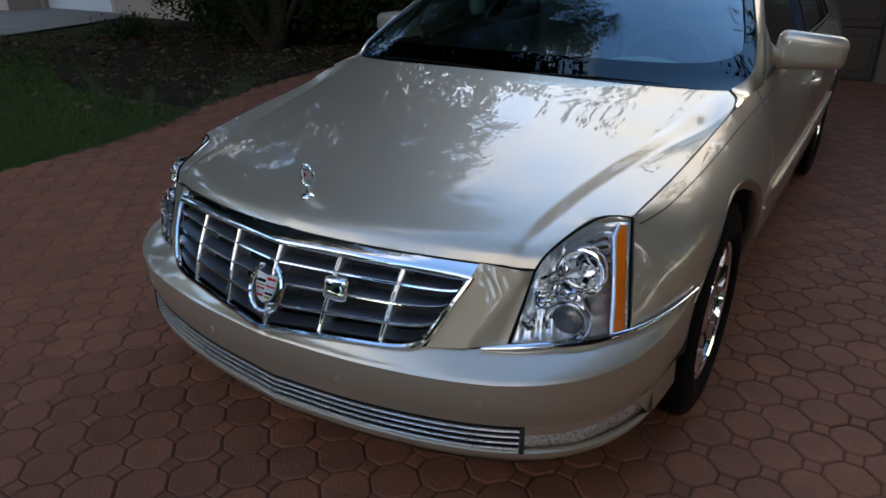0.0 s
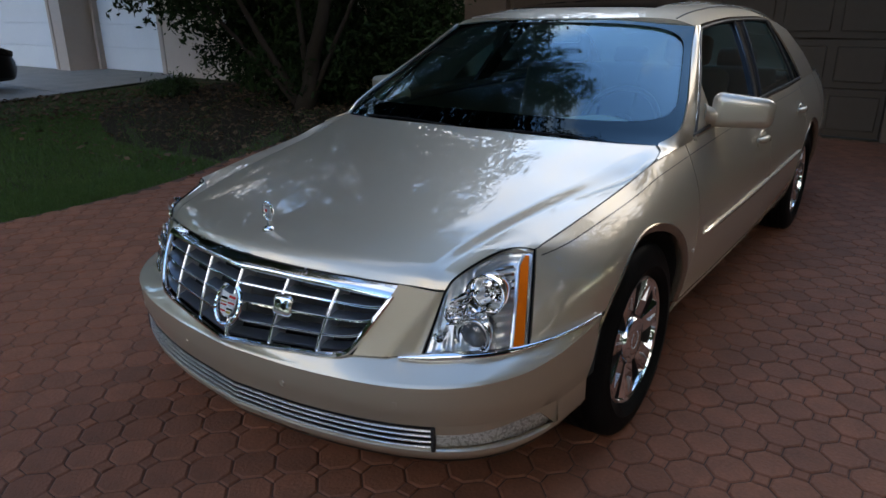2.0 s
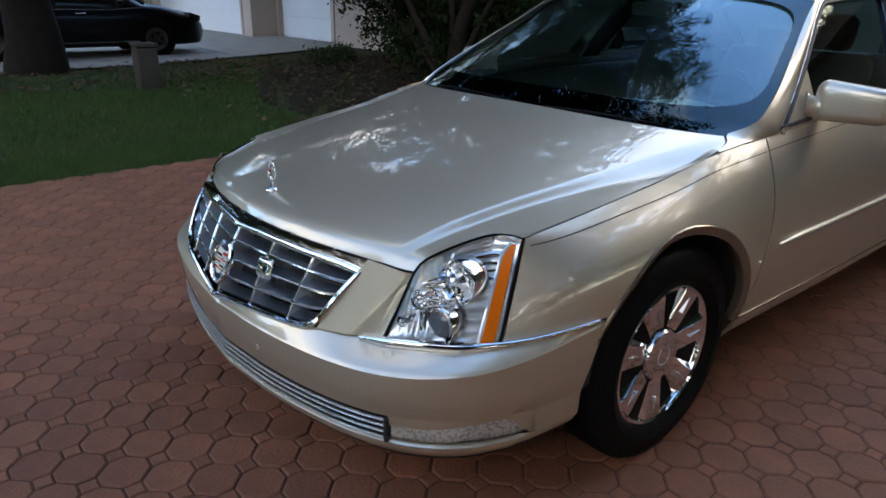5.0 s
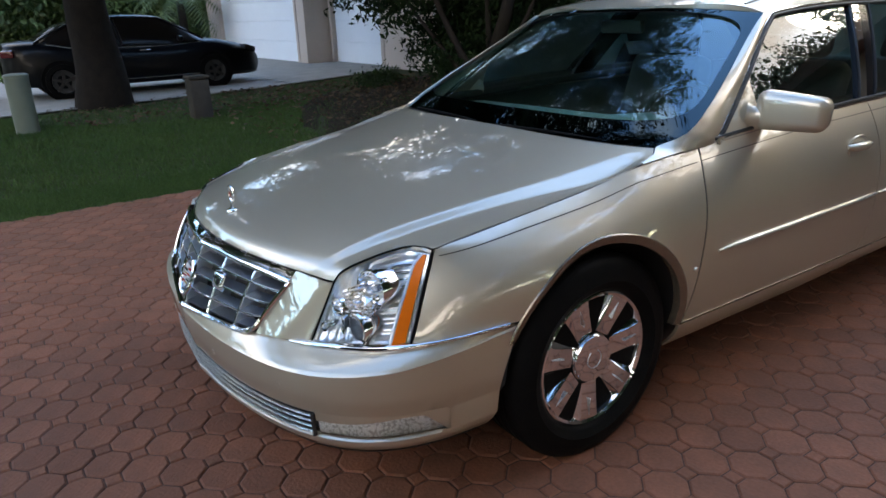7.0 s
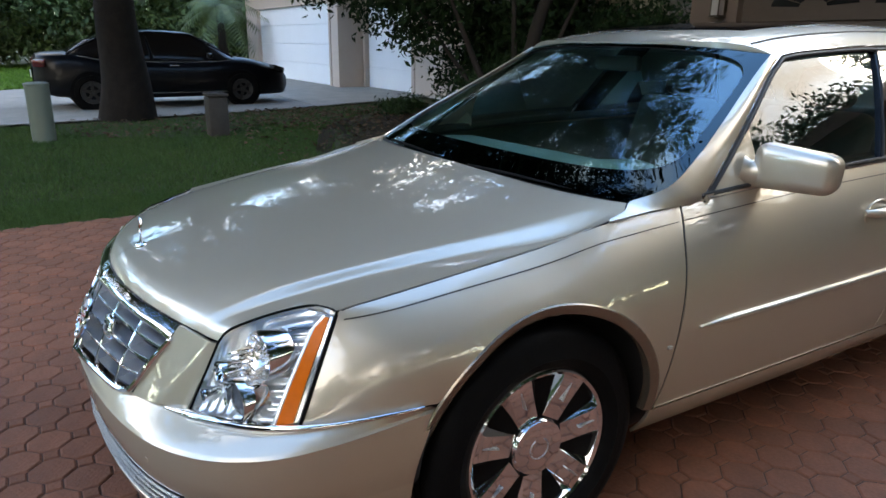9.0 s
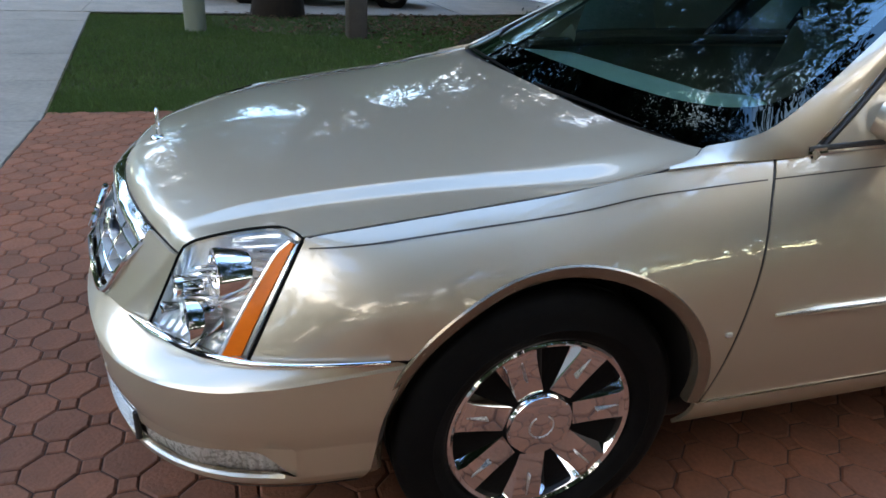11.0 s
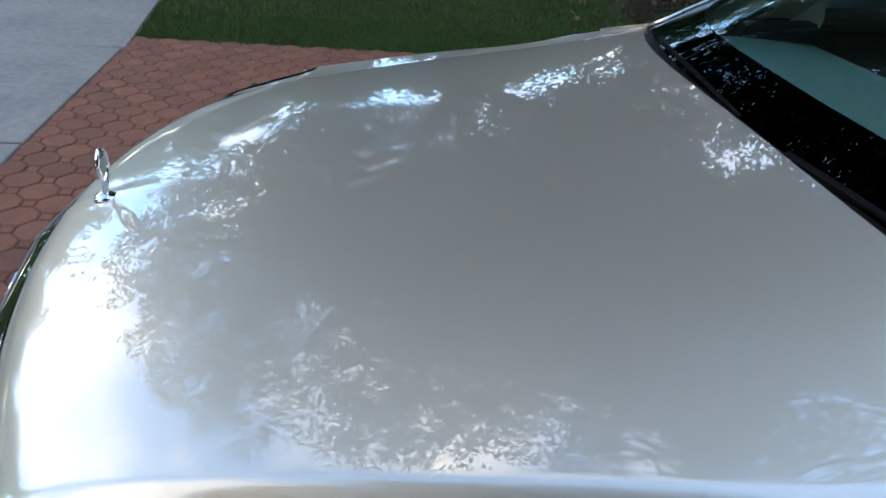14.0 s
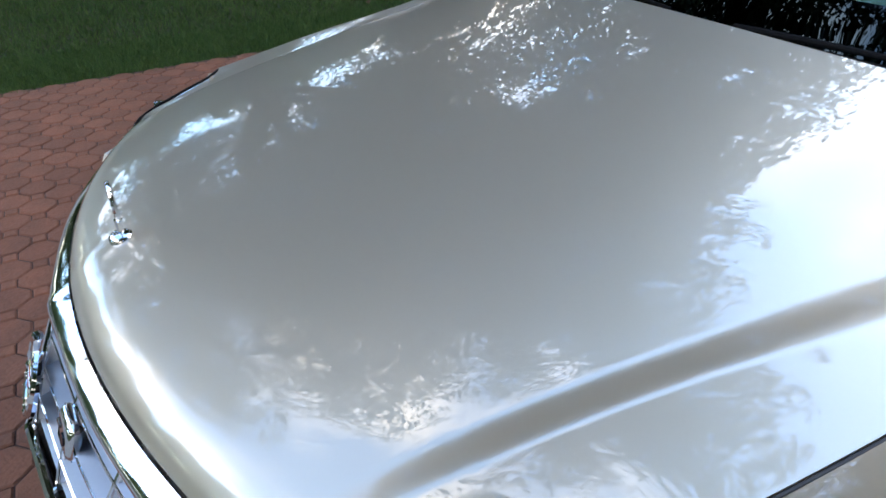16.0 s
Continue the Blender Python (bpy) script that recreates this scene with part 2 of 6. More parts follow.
def hermite(ts, vs):
    """Smooth interpolation through knots; vs may be numbers or points."""
    ts, vs = np.array(ts, float), np.array(vs, float)
    if vs.ndim == 1:
        vs = vs[:, None]
    h = np.diff(ts)
    d = np.diff(vs, axis=0) / h[:, None]
    m = np.zeros_like(vs)
    m[0], m[-1] = d[0], d[-1]
    for i in range(1, len(ts) - 1):
        w1, w2 = 2 * h[i] + h[i - 1], h[i] + 2 * h[i - 1]
        for k in range(vs.shape[1]):
            if d[i - 1, k] * d[i, k] > 0:
                m[i, k] = (w1 + w2) / (w1 / d[i - 1, k] + w2 / d[i, k])
            else:
                m[i, k] = 0

    def f(t):
        t = min(max(t, ts[0]), ts[-1])
        i = min(max(int(np.searchsorted(ts, t)) - 1, 0), len(ts) - 2)
        s = (t - ts[i]) / h[i]
        r = (1 + 2 * s) * (1 - s) ** 2 * vs[i] + s * (1 - s) ** 2 * h[i] * m[i] + s * s * (3 - 2 * s) * vs[i + 1] + s * s * (s - 1) * h[i] * m[i + 1]
        return float(r[0]) if len(r) == 1 else r
    return f


def rope(points, rounded=True):
    """A curve through points, by chord length from 0 to 1."""
    p = np.array(points, float)
    c = np.r_[0, np.cumsum(np.linalg.norm(np.diff(p, axis=0), axis=1))]
    c /= c[-1]
    if rounded and len(p) > 2:
        ext = np.vstack([2 * p[0] - p[1], p, 2 * p[-1] - p[-2]])

        def f(t):
            t = min(max(t, 0.0), 1.0)
            i = min(max(int(np.searchsorted(c, t)) - 1, 0), len(p) - 2)
            s = (t - c[i]) / (c[i + 1] - c[i])
            a, b, d, e = ext[i], ext[i + 1], ext[i + 2], ext[i + 3]
            return 0.5 * (2 * b + (d - a) * s + (2 * a - 5 * b + 4 * d - e) * s * s + (3 * b - a - 3 * d + e) * s ** 3)
        return f
    return lambda t: np.array([np.interp(t, c, p[:, k]) for k in range(3)])


def sheet(f, nu, nv, side=1, flip=False, us=None, vs=None, keep=None):
    """A grid of faces from f(u, v), mirrored in x when side is -1."""
    bm = bmesh.new()
    us = np.linspace(0, 1, nu + 1) if us is None else us
    vs = np.linspace(0, 1, nv + 1) if vs is None else vs
    rows = []
    for u in us:
        row = []
        for v in vs:
            x, y, z = f(u, v)
            row.append(bm.verts.new((x * side, y, z)))
        rows.append(row)
    turn = (side < 0) != flip
    for i in range(len(us) - 1):
        for j in range(len(vs) - 1):
            if keep and not keep((us[i] + us[i + 1]) / 2, (vs[j] + vs[j + 1]) / 2):
                continue
            q = [rows[i][j], rows[i + 1][j], rows[i + 1][j + 1], rows[i][j + 1]]
            if turn:
                q.reverse()
            try:
                bm.faces.new(q)
            except ValueError:
                pass
    bmesh.ops.remove_doubles(bm, verts=bm.verts, dist=1e-5)
    return bm


def box(x0, x1, y0, y1, z0, z1, bev=0.0, seg=2):
    bm = bmesh.new()
    bmesh.ops.create_cube(bm, size=1)
    for v in bm.verts:
        v.co = ((x0 + x1) / 2 + v.co.x * (x1 - x0), (y0 + y1) / 2 + v.co.y * (y1 - y0), (z0 + z1) / 2 + v.co.z * (z1 - z0))
    if bev:
        bmesh.ops.bevel(bm, geom=bm.edges[:], offset=bev, segments=seg, affect="EDGES", profile=0.5)
    return bm


def tube(points, r, sides=10, closed=False, cap=True, squash=None):
    """A round bar along points; r may be a list. squash scales its second axis."""
    bm = bmesh.new()
    p = [Vector(q) for q in points]
    n = len(p)
    rs = r if isinstance(r, (list, tuple, np.ndarray)) else [r] * n
    rings = []
    area, length = Vector((0, 0, 0)), sum((b - a).length for a, b in zip(p, p[1:]))
    for a, b in zip(p, p[1:] + p[:1]):
        area += (a - p[0]).cross(b - p[0])
    if area.length > 0.05 * length * length:          # a bend or ring: keep the sections square to its plane
        up = area.normalized()
    elif abs((p[-1] - p[0]).z) > 0.8 * length:
        up = Vector((1, 0.05, 0.03)).normalized()
    else:
        up = Vector((0.03, 0.05, 1)).normalized()
    for i in range(n):
        a, b = (p[(i - 1) % n], p[(i + 1) % n]) if closed else (p[max(i - 1, 0)], p[min(i + 1, n - 1)])
        d = (b - a).normalized()
        e1 = d.cross(up)
        if e1.length < 1e-3:
            e1 = d.cross(Vector((1, 0, 0)))
        e1.normalize()
        e2 = e1.cross(d).normalized()
        ring = []
        for k in range(sides):
            w = 2 * math.pi * k / sides
            ring.append(bm.verts.new(p[i] + e1 * math.cos(w) * rs[i] + e2 * math.sin(w) * rs[i] * (squash or 1)))
        rings.append(ring)
    for i in range(n if closed else n - 1):
        A, B = rings[i], rings[(i + 1) % n]
        for k in range(sides):
            bm.faces.new((A[k], A[(k + 1) % sides], B[(k + 1) % sides], B[k]))
    if cap and not closed:
        bm.faces.new(rings[0])
        bm.faces.new(rings[-1][::-1])
    bmesh.ops.recalc_face_normals(bm, faces=bm.faces)
    return bm


def lathe(profile, seg=48, axis="x", at=(0, 0, 0)):
    """Turns (radius, along) pairs about an axis."""
    bm = bmesh.new()
    rings = []
    for r, a in profile:
        ring = []
        for k in range(seg):
            w = 2 * math.pi * k / seg
            c, s = r * math.cos(w), r * math.sin(w)
            q = {"x": (a, c, s), "y": (c, a, s), "z": (c, s, a)}[axis]
            ring.append(bm.verts.new(Vector(q) + Vector(at)))
        rings.append(ring)
    for A, B in zip(rings, rings[1:]):
        for k in range(seg):
            bm.faces.new((A[k], A[(k + 1) % seg], B[(k + 1) % seg], B[k]))
    for ring in (rings[0], rings[-1]):
        if profile[rings.index(ring)][0] > 1e-4:
            bm.faces.new(ring)
    bmesh.ops.remove_doubles(bm, verts=bm.verts, dist=1e-6)
    bmesh.ops.recalc_face_normals(bm, faces=bm.faces)
    return bm


def join(*bms):
    """One bmesh out of several."""
    out = bmesh.new()
    for b in bms:
        me = bpy.data.meshes.new("tmp")
        b.to_mesh(me)
        b.free()
        out.from_mesh(me)
        bpy.data.meshes.remove(me)
    return out


def moved(bm, m):
    bm.transform(m)
    return bm


# ---- the parked sedan: x across, y from nose to tail, front axle at y = 0 ----
car = thing("sedan", "gold-beige metallic four-door sedan parked on the red pavers", "car")
AXLE_R, WHEEL_Z, ARCH_Y, ARCH_R = 2.936, 0.342, 0.029, 0.405

half_width = hermite([-0.75, -0.612, -0.5, -0.38, -0.2, 0.0, 0.5, 1.5, 2.6, 3.2, 3.8, 4.1, 4.26],
                     [0.74, 0.815, 0.862, 0.893, 0.915, 0.928, 0.936, 0.945, 0.94, 0.93, 0.895, 0.83, 0.70])
top_x = hermite([-0.62, -0.491, -0.2, 0.05, 0.25, 0.536, 1.3, 2.3, 3.0, 3.6, 4.26], [0.735, 0.760, 0.790, 0.803, 0.820, 0.833, 0.845, 0.845, 0.825, 0.80, 0.66])
top_z = hermite([-0.62, -0.491, -0.2, 0.05, 0.25, 0.536, 1.3, 2.3, 3.0, 3.6, 4.26], [0.770, 0.786, 0.830, 0.865, 0.905, 0.930, 0.968, 0.985, 0.995, 0.995, 0.965])


def side_x(y, z):
    w, xt, zt = half_width(y), top_x(y), top_z(y)
    if z >= 0.63:
        return w - (w - xt) * ((z - 0.63) / (zt - 0.63)) ** 2.3
    return w - 0.052 * max(0.0, (0.6 - z) / 0.3) ** 2


def lamp_tuck(y, z):
    """How far the fender is drawn in towards the outer edge of the headlamp."""
    k = min(1.0, max(0.0, (z - 0.556) / 0.23))
    ye, xe = -0.612 + 0.121 * k, 0.818 - 0.057 * k
    t = max(0.0, 1 - (y - ye) / 0.30)
    return max(0.0, side_x(ye, min(z, top_z(ye))) - xe) * t ** 2.5 if z > 0.55 else 0.0


def side_panel(bottom, top, cols, rows, side, name, label=""):
    """A panel of the flank between two (y, z) lines, both from 0 to 1."""
    def f(u, v):
        (yb, zb), (yt, zt) = bottom(u), top(u)
        y, z = yb + (yt - yb) * v, zb + (zt - zb) * v
        if name == "fender" and u > 0.8:
            y += (seam_y(min(max(z, 0.335), 0.93)) - (0.440 + (z - 0.335) / 0.595 * 0.096)) * (u - 0.8) / 0.2
        return side_x(y, z) - lamp_tuck(y, z), y, z
    vs = 1 - (1 - np.linspace(0, 1, rows + 1)) ** 1.25
    return part(name, sheet(f, cols, rows, side, us=np.array(cols) if not isinstance(cols, int) else None, vs=vs), PAINT, car, label, thick=0.012)


def line2(points):
    p = [(a, b, 0) for a, b in points]
    r = rope(p, rounded=False)
    return lambda t: tuple(r(t)[:2])


def arch(a0, a1, yc, n=28):
    return [(yc + ARCH_R * math.cos(radians(a)), WHEEL_Z + ARCH_R * math.sin(radians(a))) for a in np.linspace(a0, a1, n)]


seam_y = hermite([0.335, 0.573, 0.825, 0.93], [0.440, 0.465, 0.500, 0.536])
GAP = 0.0045

for side in (1, -1):
    # front fender
    low = [(-0.610, 0.556), (-0.45, 0.563), (-0.333, 0.570), *arch(146, 0, ARCH_Y), (0.4355, 0.337), (0.437, 0.335)]
    lo = line2(low)

    def hi(u, lo=lo):
        y = -0.489 + (0.532 + 0.489) * (lo(u)[0] + 0.610) / (0.437 + 0.610)
        return y, top_z(y)
    side_panel(lo, hi, 90, 16, side, "fender")
    # front door
    def door_f(u, v):
        z = 0.335 + (top_z(0.54 + 1.1 * u) - 0.335) * v
        y0 = seam_y(min(z, 0.93)) + GAP
        y = y0 + (1.640 - y0) * u
        return side_x(y, z), y, z
    vs = 1 - (1 - np.linspace(0, 1, 17)) ** 1.25
    front_door = part("front_door", sheet(door_f, 30, 16, side, vs=vs), PAINT, car, "beige front door with a thin dark pinstripe", thick=0.012)
    part("door_gap", tube([(side * (side_x(seam_y(z), z) - 0.007), seam_y(z) + 0.002, z) for z in np.linspace(0.335, 0.925, 24)], 0.006, 6), BLACK, car)
    part("door_gap", tube([(side * (side_x(1.6425, z) - 0.007), 1.6425, z) for z in np.linspace(0.335, 0.965, 20)], 0.006, 6), BLACK, car)
    # rear door, cut by the wheel arch
    lo = line2([(1.645, 0.335), (2.50, 0.335), (AXLE_R - ARCH_R + 0.001, 0.345), *arch(180, 131, AXLE_R, 14)])
    hi = line2([(1.645, top_z(1.645)), (2.2, top_z(2.2)), (2.70, top_z(2.70))])
    rear_door = side_panel(lo, hi, 46, 14, side, "rear_door")
    # quarter panel
    lo = line2([*arch(130, 0, AXLE_R, 26), (AXLE_R + ARCH_R, 0.30), (3.8, 0.27), (4.22, 0.30)])

    def hi(u, lo=lo):
        y = 2.705 + (4.24 - 2.705) * (lo(u)[0] - lo(0)[0]) / (4.22 - lo(0)[0])
        return y, top_z(y)
    side_panel(lo, hi, 70, 14, side, "quarter_panel")
    # rocker
    def rocker(u, v):
        y = 0.425 + (AXLE_R - ARCH_R - 0.43) * u
        z = 0.331 - 0.105 * v
        return side_x(y, 0.331) + 0.004 - 0.062 * v ** 1.5, y, z
    part("rocker_panel", sheet(rocker, 24, 5, side, flip=True), PAINT, car, thick=0.01)
    part("sill_strip", tube([((side_x(y, 0.333) + 0.002) * side, y, 0.333) for y in np.linspace(0.43, 2.50, 30)], 0.003, 6), ARCHTRIM, car)
    # bright lip round each wheel opening
    for yc, z_front, z_back in ((ARCH_Y, 0.25, 0.335), (AXLE_R, 0.335, 0.30)):
        path = [(180, z) for z in np.linspace(z_front, WHEEL_Z, 5)[:-1]] + [(a, None) for a in np.linspace(180, 0, 44)] + [(0, z) for z in np.linspace(WHEEL_Z, z_back, 4)[1:]]

        def lip(u, v, path=path, yc=yc):
            a, z0 = path[int(round(u * (len(path) - 1)))]
            r = (ARCH_R + 0.001, ARCH_R - 0.003, ARCH_R - 0.018, ARCH_R - 0.030, ARCH_R - 0.033, ARCH_R - 0.030)[int(round(v * 5))]
            dx = (-0.001, 0.0045, 0.002, -0.004, -0.014, -0.032)[int(round(v * 5))]
            c, s = math.cos(radians(a)), math.sin(radians(a))
            y = yc + r * c
            z = z0 if z0 is not None else WHEEL_Z + r * s
            ye, ze = yc + ARCH_R * c, z if z0 is not None else WHEEL_Z + ARCH_R * s
            return side_x(min(max(ye, -0.6), 4.2), max(ze, 0.3)) + dx, y, z
        part("arch_trim", sheet(lip, len(path) - 1, 5, side, flip=True), ARCHTRIM, car, "polished beige metal wheel-arch trim")
        # dark liner inside the opening
        def liner(u, v, yc=yc):
            a = math.pi * (1.08 - 1.16 * u)
            z = WHEEL_Z + 0.392 * math.sin(a)
            xo = min(0.90, 0.80 + max(0.0, z - 0.27))
            return xo - (xo - 0.54) * v, yc + 0.392 * math.cos(a), z
        part("wheel_liner", sheet(liner, 30, 3, side), BLACK, car)
        part("inner_liner", box(*sorted((0.50 * side, 0.56 * side)), yc - 0.39, yc + 0.39, 0.2, 0.74), BLACK, car)
    # door mouldings
    for y0, y1 in ((0.552, 1.63), (1.655, 2.50)):
        n = 26
        ys = np.linspace(y0, y1, n)
        rad = [0.0040 + 0.0075 * min(1, k / 3.0, (n - 1 - k) / 1.5 + 0.3) for k in range(n)]
        part("side_moulding", tube([((side_x(y, 0.592) + 0.003) * side, y, 0.588 + 0.008 * (y - 0.55)) for y in ys], rad, 8, squash=1.0), PAINT, car, "beige rub strip with a bright chrome insert")
        part("moulding_insert", tube([((side_x(y, 0.592) + 0.0118) * side, y, 0.594 + 0.008 * (y - 0.55)) for y in np.linspace(y0 + 0.02, y1 - 0.01, n)], 0.0026, 6), SATIN, car)
    # pinstripe
    for y0, y1 in ((-0.485, 0.505), (0.52, 1.636), (1.65, 2.70), (2.71, 3.9)):
        def stripe(u, v, y0=y0, y1=y1):
            y = y0 + (y1 - y0) * u
            z = top_z(y) - 0.017 - 0.0028 * v - 0.018 * max(0.0, min(1.0, (y + 0.49) / 0.8))
            return side_x(y, z) - lamp_tuck(y, z) + 0.0012, y, z
        part("pinstripe", sheet(stripe, 40, 1, side, flip=True), STRIPE, car)
    # door handles: oval cup and pull bar
    for yh, zh in ((1.455, 0.816), (2.47, 0.842)):
        bm = lathe([(0.0, -0.006), (0.030, -0.004), (0.037, 0.002), (0.039, 0.005), (0.043, 0.005), (0.046, 0.0)], 32, "x")
        for v in bm.verts:
            v.co.y *= 1.80
            v.co.z *= 1.15
        sx = side_x(yh, zh)
        handle = part("door_handle", moved(bm, Matrix.Translation((side * (sx + 0.002), yh, zh)) @ Matrix.Diagonal((side, 1, 1, 1))), PAINT, car, "beige pull handle in an oval cup")
        part("pull_bar", tube([(side * (sx + o), yh + d, zh + 0.010) for d, o in ((-0.078, 0.004), (-0.062, 0.018), (-0.025, 0.025), (0.025, 0.025), (0.062, 0.018), (0.078, 0.004))], [0.010, 0.014, 0.017, 0.017, 0.014, 0.010], 10), PAINT, handle)
    # side reflector dot behind the front wheel
    part("side_reflector", moved(box(-0.004, 0.004, -0.009, 0.009, -0.006, 0.006, 0.003), Matrix.Translation((side * (side_x(0.437, 0.55) + 0.004), 0.433, 0.55))), SATIN, car)

# ---- hood ----
edge_y = hermite([0, 0.03, 0.10, 0.17, 0.22, 0.24, 0.45, 0.66, 0.84, 0.93, 1], [
    (0.620, -0.728, 0.709), (0.633, -0.700, 0.741), (0.655, -0.610, 0.768), (0.686, -0.532, 0.785), (0.757, -0.489, 0.788), (0.7595, -0.466, 0.7915),
    (0.786, -0.20, 0.832), (0.799, 0.05, 0.867), (0.813, 0.25, 0.908), (0.803, 0.335, 0.926), (0.771, 0.383, 0.941)])
mid_y = hermite([0, 0.03, 0.10, 0.17, 0.22, 0.45, 0.66, 0.84, 0.93, 1], [-0.879, -0.855, -0.77, -0.68, -0.60, -0.25, 0.01, 0.18, 0.24, 0.272])
mid_z = hermite([-0.879, -0.868, -0.845, -0.795, -0.70, -0.5, -0.25, 0.0, 0.272], [0.731, 0.750, 0.768, 0.786, 0.812, 0.850, 0.888, 0.920, 0.955])


step_in = hermite([-0.80, -0.70, -0.445, -0.145, 0.131, 0.25, 0.40], [0.540, 0.556, 0.596, 0.649, 0.694, 0.715, 0.735])
step_out = hermite([-0.80, -0.70, -0.445, -0.145, 0.10, 0.20, 0.40], [0.575, 0.590, 0.628, 0.695, 0.762, 0.785, 0.790])


crown = hermite([0, 0.16, 0.42, 0.66, 0.85, 1.0], [0.062, 0.056, 0.060, 0.060, 0.042, 0.026])


seam_x = hermite([-0.80, -0.489, -0.20, 0.05, 0.25, 0.40], [0.735, 0.757, 0.786, 0.799, 0.813, 0.81])


def hood_z(x, y, step=1.0):
    """Height of the hood over a place in plan: a shallow dome with a stepped shoulder."""
    x = abs(x)
    yf, yr = -0.879 + 0.393 * x * x, 0.272 + 0.111 * (x / 0.771) ** 4
    t = min(1.0, max(0.0, (y - yf) / (yr - yf)))
    z = mid_z(-0.879 + 1.151 * t) - crown(t) * x ** 2.2
    xi, xo = step_in(y), step_out(y)
    if x > xi and y < 0.36:
        a, b = min(1.0, max(0.0, (y + 0.82) / 0.32)), min(1.0, max(0.0, (0.36 - y) / 0.25))
        deep = step * 0.017 * a * a * (3 - 2 * a) * b * b * (3 - 2 * b)
        if x < xo:
            w = (x - xi) / (xo - xi)
            z -= deep * w * w * (3 - 2 * w)
        else:
            xe = seam_x(y)
            z -= deep * max(0.0, (xe - x) / max(xe - xo, 0.01))
    return z


def hood_at(u, v):
    e = edge_y(v)
    yc = mid_y(v)
    a = abs(u)
    k = 2.0 + 2.2 * v
    x, y = u * e[0], yc + (e[1] - yc) * a ** k
    crease = 0.003 * math.exp(-(u / 0.02) ** 2) * max(0.0, 1 - v / 0.3)
    z = hood_z(x, y) + crease
    w = max(0.0, 1 - e[0] * (1 - a) / 0.055) ** 2          # settles onto the seam line
    return x, y, z + (e[2] - hood_z(e[0], e[1])) * w


us = np.r_[np.linspace(-1, -0.68, 70), np.linspace(-0.68, 0.68, 37)[1:-1], np.linspace(0.68, 1, 70)]
vs = np.r_[np.linspace(0, 0.1, 9)[:-1], np.linspace(0.1, 0.28, 44)[:-1], np.linspace(0.28, 1, 50)]
hood = part("hood", sheet(hood_at, 1, 1, us=us, vs=vs), PAINT, car, "glossy beige hood reflecting trees and sky", thick=0.012)

for side in (1, -1):
    part("hood_gap", tube([tuple((np.array(edge_y(v)) + (0.0025, 0, -0.0035)) * (side, 1, 1)) for v in np.linspace(0.2, 1, 60)], 0.0024, 6), BLACK, car)

FOGR = mat("fog_reflector", (0.88, 0.90, 0.92), 0.28, 0.35, vary=0.08, scale=12)
# ---- front bumper ----
plan = hermite([0, 0.2, 0.36, 0.53, 0.64, 0.76, 0.85, 0.93, 1],
               [(0, -1.0), (0.226, -0.984), (0.40, -0.957), (0.58, -0.908), (0.70, -0.846), (0.80, -0.750), (0.858, -0.640), (0.888, -0.510), (0.897, -0.389)])
shelf = hermite([0, 0.2, 0.36, 0.53, 0.64, 0.76, 0.85, 0.93, 1],
                [(0, -0.998, 0.497), (0.22, -0.962, 0.513), (0.40, -0.915, 0.532), (0.575, -0.826, 0.536), (0.675, -0.757, 0.540), (0.760, -0.683, 0.545), (0.822, -0.605, 0.553), (0.874, -0.475, 0.562), (0.903, -0.332, 0.568)])


def out_dir(s):
    a, b = plan(max(s - 0.01, 0)), plan(min(s + 0.01, 1))
    d = np.array([b[1] - a[1], -(b[0] - a[0])])
    d = d / np.linalg.norm(d)
    return d if s > 0.011 else np.array([0.0, -1.0])


def bumper_face(s, off, z):
    p, n = plan(s), out_dir(s)
    x, y = p[0] + n[0] * off, p[1] + n[1] * off
    if s > 0.9:                      # the rear edge follows the wheel arch
        r2 = (ARCH_R - 0.008) ** 2 - (z - WHEEL_Z) ** 2
        ya = ARCH_Y - math.sqrt(max(r2, 0.1)) if z > WHEEL_Z else ARCH_Y - ARCH_R + 0.008 - 0.30 * (WHEEL_Z - z)
        y += (ya + 0.389) * ((s - 0.9) / 0.1) ** 2
    dz = -0.018 * max(0.0, 1 - s / 0.55) if z < 0.37 else 0.0
    return x, y, z + dz


crest_z = hermite([0, 0.5, 0.8, 0.92, 1], [0.482, 0.492, 0.512, 0.535, 0.552])
FOG0, FOG1 = 0.612, 0.915


def bumper_at(s, j):
    t = np.array(shelf(s))
    cz = crest_z(s)
    crest = np.array(bumper_face(s, -0.0045, cz))
    fade = min(1.0, (1 - s) / 0.12)
    k = 1 - min(1.0, max(0.0, (s - 0.88) / 0.035))       # the slot closes towards the wheel
    rows = [t,
            t * 0.5 + crest * 0.5 + np.array([0, 0, 0.002 * fade]),
            t * 0.06 + crest * 0.94 + np.array([0, 0, 0.0012 * fade]),
            crest,
            np.array(bumper_face(s, 0.0005, cz - 0.006)),
            np.array(bumper_face(s, 0.0005, 0.43)),
            np.array(bumper_face(s, -0.005, 0.40)),
            np.array(bumper_face(s, -0.013 - 0.004 * k, 0.366)),
            np.array(bumper_face(s, -0.015 - 0.018 * k, 0.358))]
    low = [np.array(bumper_face(s, -0.009 - 0.021 * k, 0.297)),
           np.array(bumper_face(s, -0.014 - 0.004 * k, 0.288)),
           np.array(bumper_face(s, -0.019, 0.276)),
           np.array(bumper_face(s, -0.040, 0.248)),
           np.array(bumper_face(s, -0.075, 0.238)),
           np.array(bumper_face(s, -0.13, 0.230))]
    return (rows + low)[j]


